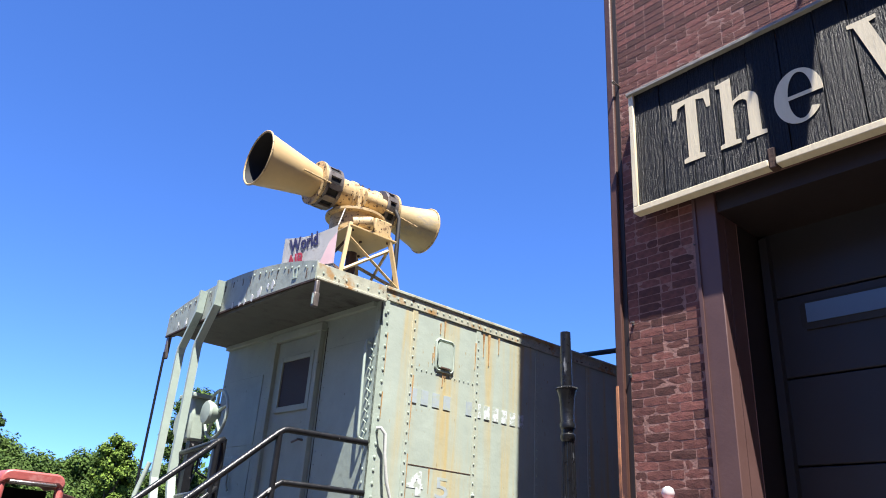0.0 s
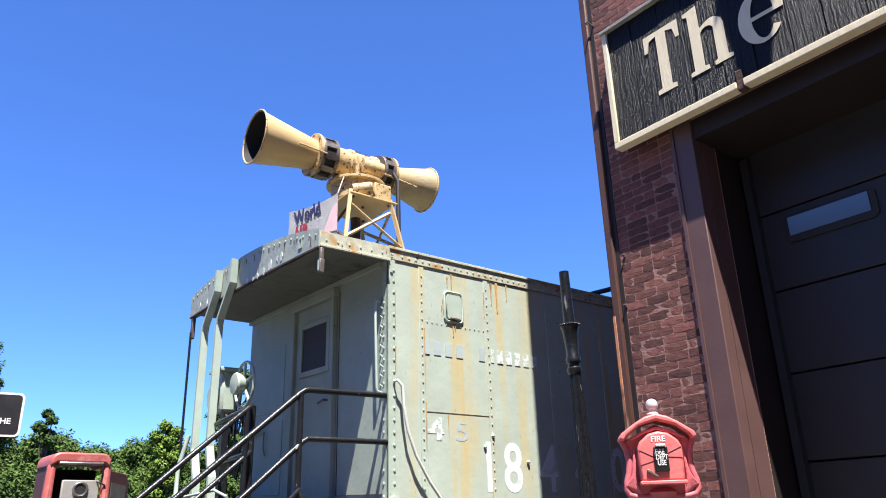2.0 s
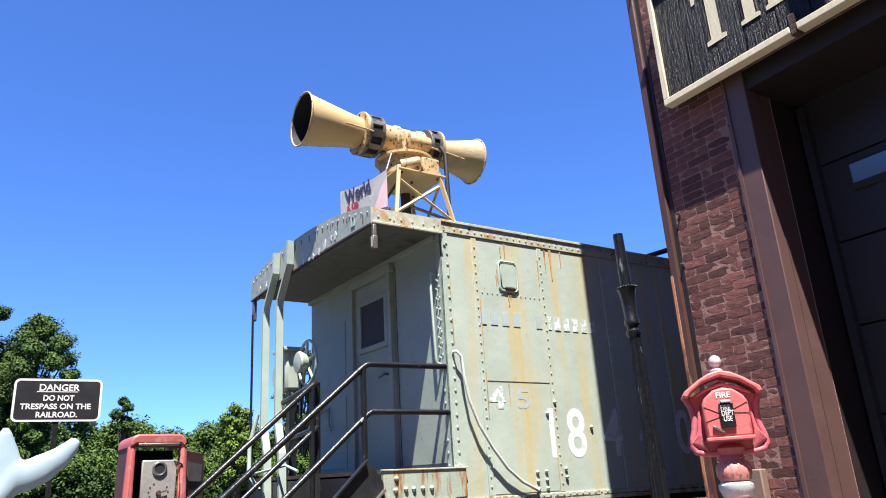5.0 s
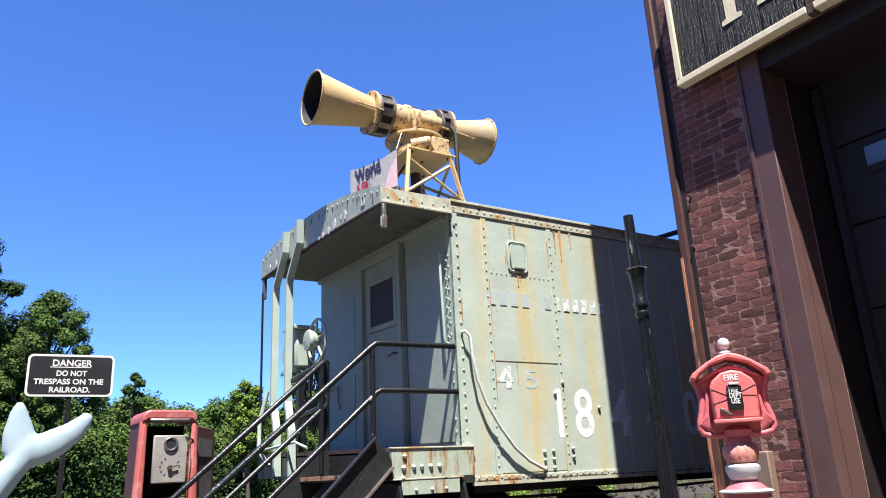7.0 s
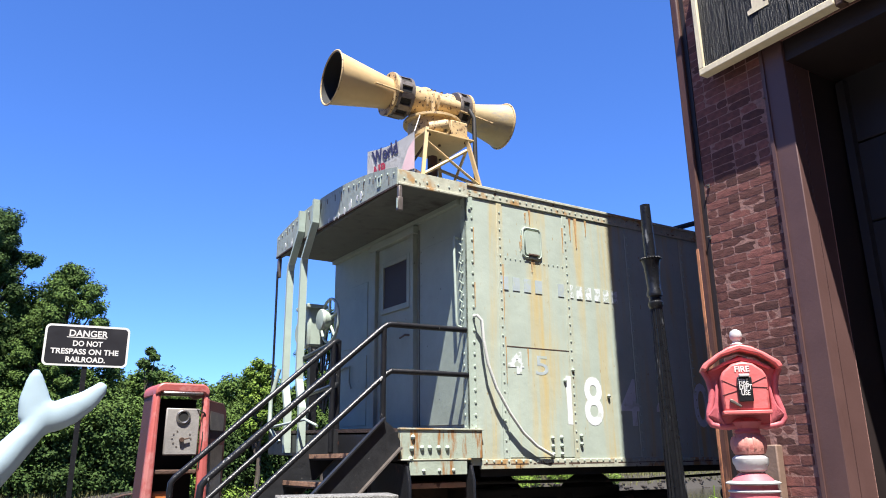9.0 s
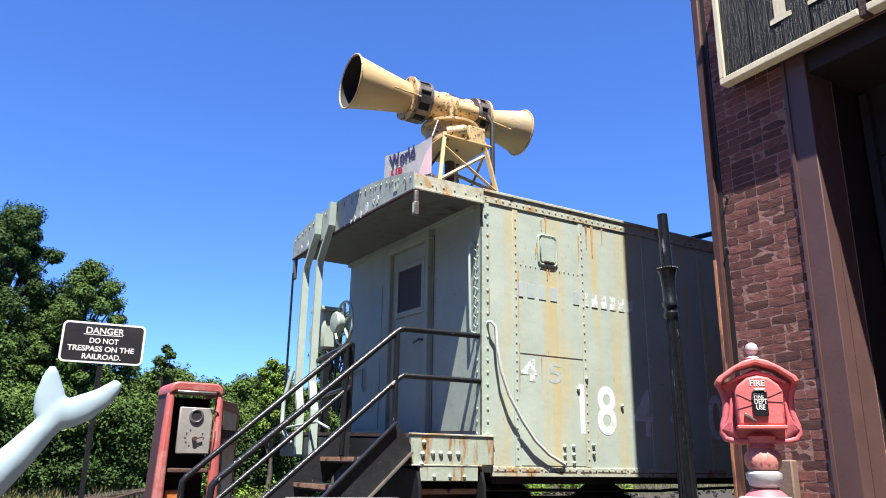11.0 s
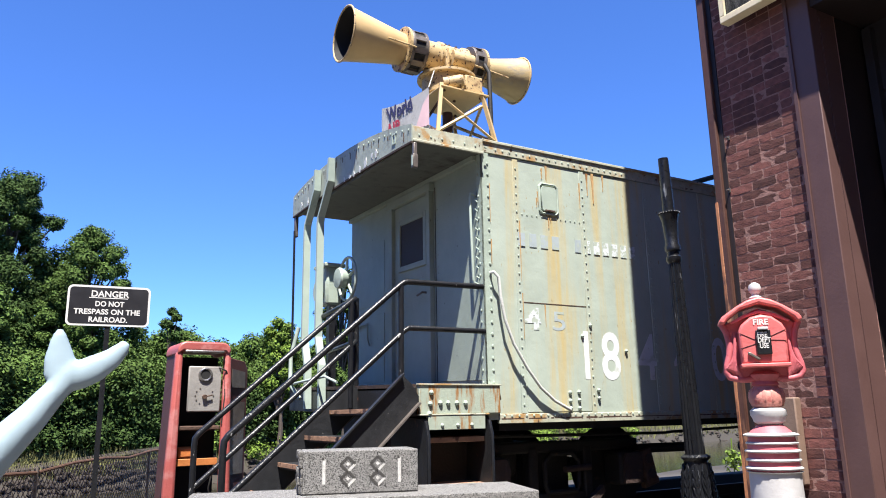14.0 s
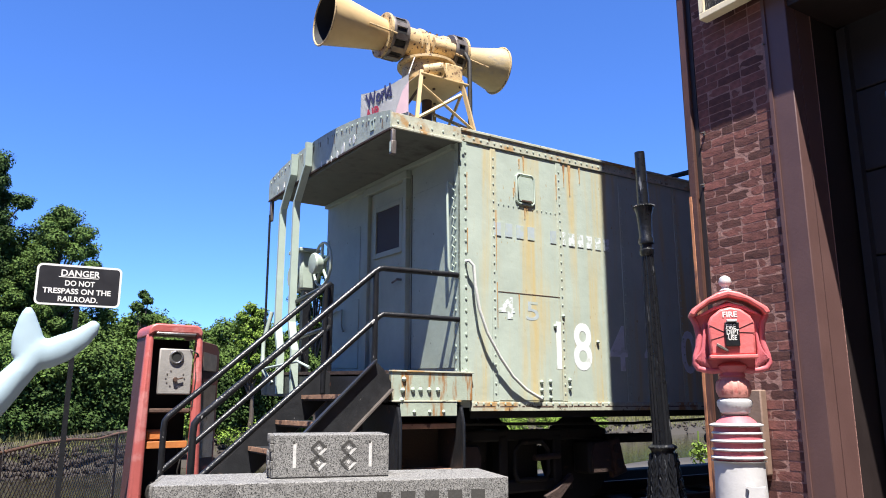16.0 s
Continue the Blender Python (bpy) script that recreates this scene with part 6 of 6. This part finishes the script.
tree(-4.0, 32.0, 11.6, 5.2, 0.12, 0.66, 90, 640, 0.070, M_LEAFDARK, "tall dark green broadleaf tree on the far bank")
tree(-7.6, 33.0, 12.0, 5.6, 0.15, 0.95, 40, 380, 0.12, M_LEAFDARK, "tall dark green broadleaf tree on the far bank")
tree(-0.85, 30.5, 9.5, 4.1, 0.15, 0.54, 76, 640, 0.062, M_LEAF, "rounded green tree beside a taller one")
tree(-2.3, 31.5, 7.2, 4.2, 0.08, 0.7, 50, 520, 0.075, M_LEAFDARK, "dark bushy tree between two taller ones")
tree(-4.9, 28.6, 6.3, 4.0, 0.1, 0.7, 40, 520, 0.08, M_LEAF, "bushy green tree on the far bank")
tree(10.0, 27.5, 10.3, 2.8, 0.40, 0.45, 40, 420, 0.07, M_LEAF, "slender green tree beyond the river")
tree(7.6, 29.5, 6.4, 1.9, 0.45, 0.42, 26, 300, 0.075, M_LEAFLIME, "small bright yellow-green tree by the water")
tree(2.9, 31.0, 6.3, 1.0, 0.45, 0.34, 12, 300, 0.075, M_LEAFDARK, "small dark tree rising from the hedge")

cl1, cl2 = [], []
for i in range(150):
    x = -10 + 26 * (i + RNG.random()) / 150
    for k in (0.15, 0.5, 0.85):
        y = far_edge(x) + 2.3 + 4.2 * k
        top = 2.35 + 2.45 * k + 0.4 * math.sin(1.3 * x + 4 * k) + 0.4 * RNG.random()
        for h in np.arange(top, max(0.2, top - 2.6), -0.85):
            c = ((x + RNG.normal() * 0.35, y + RNG.normal() * 0.3, ground_z(x, y) * 0.5 + h), 0.50 + 0.3 * RNG.random())
            # Upper clumps get light leaves, lower ones dark: shade put into the colour.
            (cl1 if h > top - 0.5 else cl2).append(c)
cl3 = []
for i in range(60):
    x = -34 + 24 * RNG.random() if i < 25 else 16 + 40 * RNG.random()
    y = far_edge(x) + 4 + 3 * RNG.random()
    for h in (0.8, 2.0, 3.2):
        cl3.append(((x, y, h), 1.1))
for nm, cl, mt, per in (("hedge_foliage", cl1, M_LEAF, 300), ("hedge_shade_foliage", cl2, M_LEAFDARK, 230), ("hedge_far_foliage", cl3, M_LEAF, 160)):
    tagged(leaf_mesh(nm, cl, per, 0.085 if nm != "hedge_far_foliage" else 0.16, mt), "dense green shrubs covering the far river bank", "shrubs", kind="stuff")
cl5 = []
for i in range(150):
    x = 4 + 34 * RNG.random()
    y = far_edge(x) + 1.3 + 2.2 * RNG.random()
    cl5.append(((x, y, ground_z(x, y) + 0.25 + 0.5 * RNG.random()), 0.35 + 0.25 * RNG.random()))
tagged(leaf_mesh("bank_shrubs", cl5, 130, 0.08, M_LEAFLIME), "low yellow-green scrub along the far waterline", "shrubs", kind="stuff")
# far wood beyond the water
cl4 = []
for i in range(170):
    x = 20 + 120 * RNG.random()
    y = far_edge(x) + 6 + 10 * RNG.random()
    for h in np.arange(1, 4.5, 1.6):
        cl4.append(((x, y, ground_z(x, y) + h), 1.5 + RNG.random()))
tagged(leaf_mesh("far_wood", cl4, 90, 0.30, M_LEAF), "far green woodland beyond the river", "woodland", kind="stuff")


def blades(name, spots, count, h, material, label):
    b = bmesh.new()
    for x0, x1, yf, d in spots:
        for i in range(count):
            x = x0 + (x1 - x0) * RNG.random()
            y = yf(x) + d * RNG.random()
            z = ground_z(x, y)
            hh = h * (0.5 + RNG.random())
            a = RNG.random() * 6.28
            w = 0.03
            dx, dy = w * math.cos(a), w * math.sin(a)
            b.faces.new([b.verts.new((x - dx, y - dy, z - 0.05)), b.verts.new((x + dx, y + dy, z - 0.05)), b.verts.new((x + RNG.normal() * 0.1, y + RNG.normal() * 0.1, z + hh))])
    tagged(part(name, b, material, smooth=False), label, "grass", kind="stuff")


blades("bank_grass", [(-9, 3, lambda x: far_edge(x) + 1.4, 2.0), (3, 60, lambda x: far_edge(x) + 1.4, 2.5)], 5000, 0.30, M_GRASS, "dry yellow-green grass on the far bank")
b = bmesh.new()
for i in range(1300):
    x = -30 + 100 * RNG.random() if i > 900 else -14 + 18 * RNG.random() if i < 500 else 2 + 34 * RNG.random()
    y = far_edge(x) + 0.4 + 1.5 * RNG.random()
    sc_ = 0.10 + 0.16 * RNG.random()
    bmesh.ops.create_icosphere(b, subdivisions=1, radius=sc_, matrix=Matrix.Translation((x, y, ground_z(x, y) + 0.05)) @ Matrix.Rotation(RNG.random() * 6, 4, 'Z') @ Matrix.Diagonal((1.4, 1, 0.55, 1)))
tagged(part("bank_rocks", b, M_ROCK, smooth=False), "dark rocks along the far waterline", "rocks", kind="stuff")

weed = thing("weed", (9.58, 5.5, 0), "bright green leafy weed on the river bank", "plant")
part("stem", tube(bmesh.new(), [(9.58, 5.5, 0), (9.61, 5.5, 0.3), (9.59, 5.5, 0.6), (9.60, 5.5, 0.85)], 0.014, 6), M_LEAFLIME, weed)
leaf_mesh("leaves", [((9.58, 5.5, 0.56), 0.13), ((9.48, 5.5, 0.44), 0.14), ((9.70, 5.46, 0.42), 0.15), ((9.58, 5.5, 0.24), 0.17)], 34, 0.050, M_LEAFLIME, weed)

# ---- bricks of the front wall ----
def brick_mesh(L, H, D, seed):
    """A worn brick: an uneven front with chipped corners."""
    rnd = random.Random(seed)
    b = bmesh.new()
    front, back = [], []
    for i in range(5):
        u = -L / 2 + L * i / 4
        end = 0.0025 if i in (0, 4) else 0.0
        col, far = [], []
        for s in (-1, 1):
            v = s * (H / 2 - end * rnd.uniform(0.2, 0.9)) + rnd.uniform(-0.0022, 0.0012) * s
            uu = u + (rnd.uniform(-0.001, 0.003) if i == 0 else rnd.uniform(-0.003, 0.001) if i == 4 else 0)
            col.append(b.verts.new((-D / 2 + rnd.uniform(0.0, 0.0014) + end * 0.4, uu, v)))
            far.append(b.verts.new((D / 2, u, s * H / 2)))
        front.append((col[0], b.verts.new((-D / 2 + rnd.uniform(-0.0006, 0.0008) + end * 0.3, u, rnd.uniform(-0.006, 0.006))), col[1]))
        back.append(far)
    for i in range(4):
        p, q, r, s = front[i], front[i + 1], back[i], back[i + 1]
        b.faces.new((p[0], p[1], q[1], q[0]))
        b.faces.new((p[1], p[2], q[2], q[1]))
        b.faces.new((r[0], p[0], q[0], s[0]))
        b.faces.new((p[2], r[1], s[1], q[2]))
    for p, r in ((front[0], back[0]), (front[4], back[4])):
        b.faces.new((p[0], p[1], p[2], r[1], r[0]))
    bmesh.ops.recalc_face_normals(b, faces=b.faces)
    me = bpy.data.meshes.new("brick")
    b.to_mesh(me)
    b.free()
    me.materials.append(M_BRICK)
    return me


COURSE, STEP = 0.0640, 0.196
full = [brick_mesh(0.1885, 0.0572, 0.03, k) for k in range(14)]
half = [brick_mesh(0.0915, 0.0572, 0.03, 20 + k) for k in range(7)]
made, rest = 0, bmesh.new()
rnd = random.Random(4)
row = 0
z = 0.03
while z < 7.6:
    y_end = YJ + 0.03 if z < HEAD else -9.4
    y = YC - 0.035
    first = row % 2
    while y - 0.04 > y_end:
        L = (0.098 if first or rnd.random() < 0.16 else STEP)
        first = 0
        if y - L < y_end:
            L = y - y_end
        cy = y - L / 2
        hidden = (4.3 < z < 5.3 and y < -2.0)
        if not hidden:
            near = 0.62 < z < 5.9 and cy > -2.75 and made < 310
            if near and (L > 0.19 or 0.095 < L < 0.1):
                ob = new("brick", rnd.choice(full if L > 0.19 else half))
                ob.location = (XF + 0.0136 + rnd.uniform(-0.0015, 0.0008), cy, z + 0.0265 + rnd.uniform(-0.002, 0.002))
                ob.rotation_euler = (rnd.uniform(-0.012, 0.012), 0, rnd.uniform(-0.005, 0.005))
                ob.parent = wall
                made += 1
            else:
                box(rest, XF - 0.0020, XF + 0.008, cy - L / 2 + 0.0055, cy + L / 2 - 0.0055, z, z + 0.053)
        y -= L
    z += COURSE
    row += 1
part("bricks", rest, M_BRICKS, wall, smooth=False)["kind"] = "stuff"

# the building was laid out to a round brick size; its bricks are 7 % smaller, and it stands that much nearer the yard
SIZE = Matrix.Translation((-3.38, -5.12, 1.44)) @ Matrix.Scale(0.93, 4) @ Matrix.Translation((3.38, 5.12, -1.44))
scaled = set()
for root in (wall, jamb, bay, pipe, hook, board, meter, *[o for o in bpy.data.objects if o.parent is None and o.name.split(".")[0] in ("wall_side", "wall_back", "roof", "wall_hook")]):
    for o in (root, *root.children_recursive):
        if o.type == 'MESH' and o.name.split(".")[0] == "brick":
            o.location = SIZE @ o.location
            if o.data.name not in scaled:
                scaled.add(o.data.name)
                o.data.transform(Matrix.Scale(0.93, 4))
        elif o.type == 'MESH' and o.data.name not in scaled:
            scaled.add(o.data.name)
            o.data.transform(SIZE)
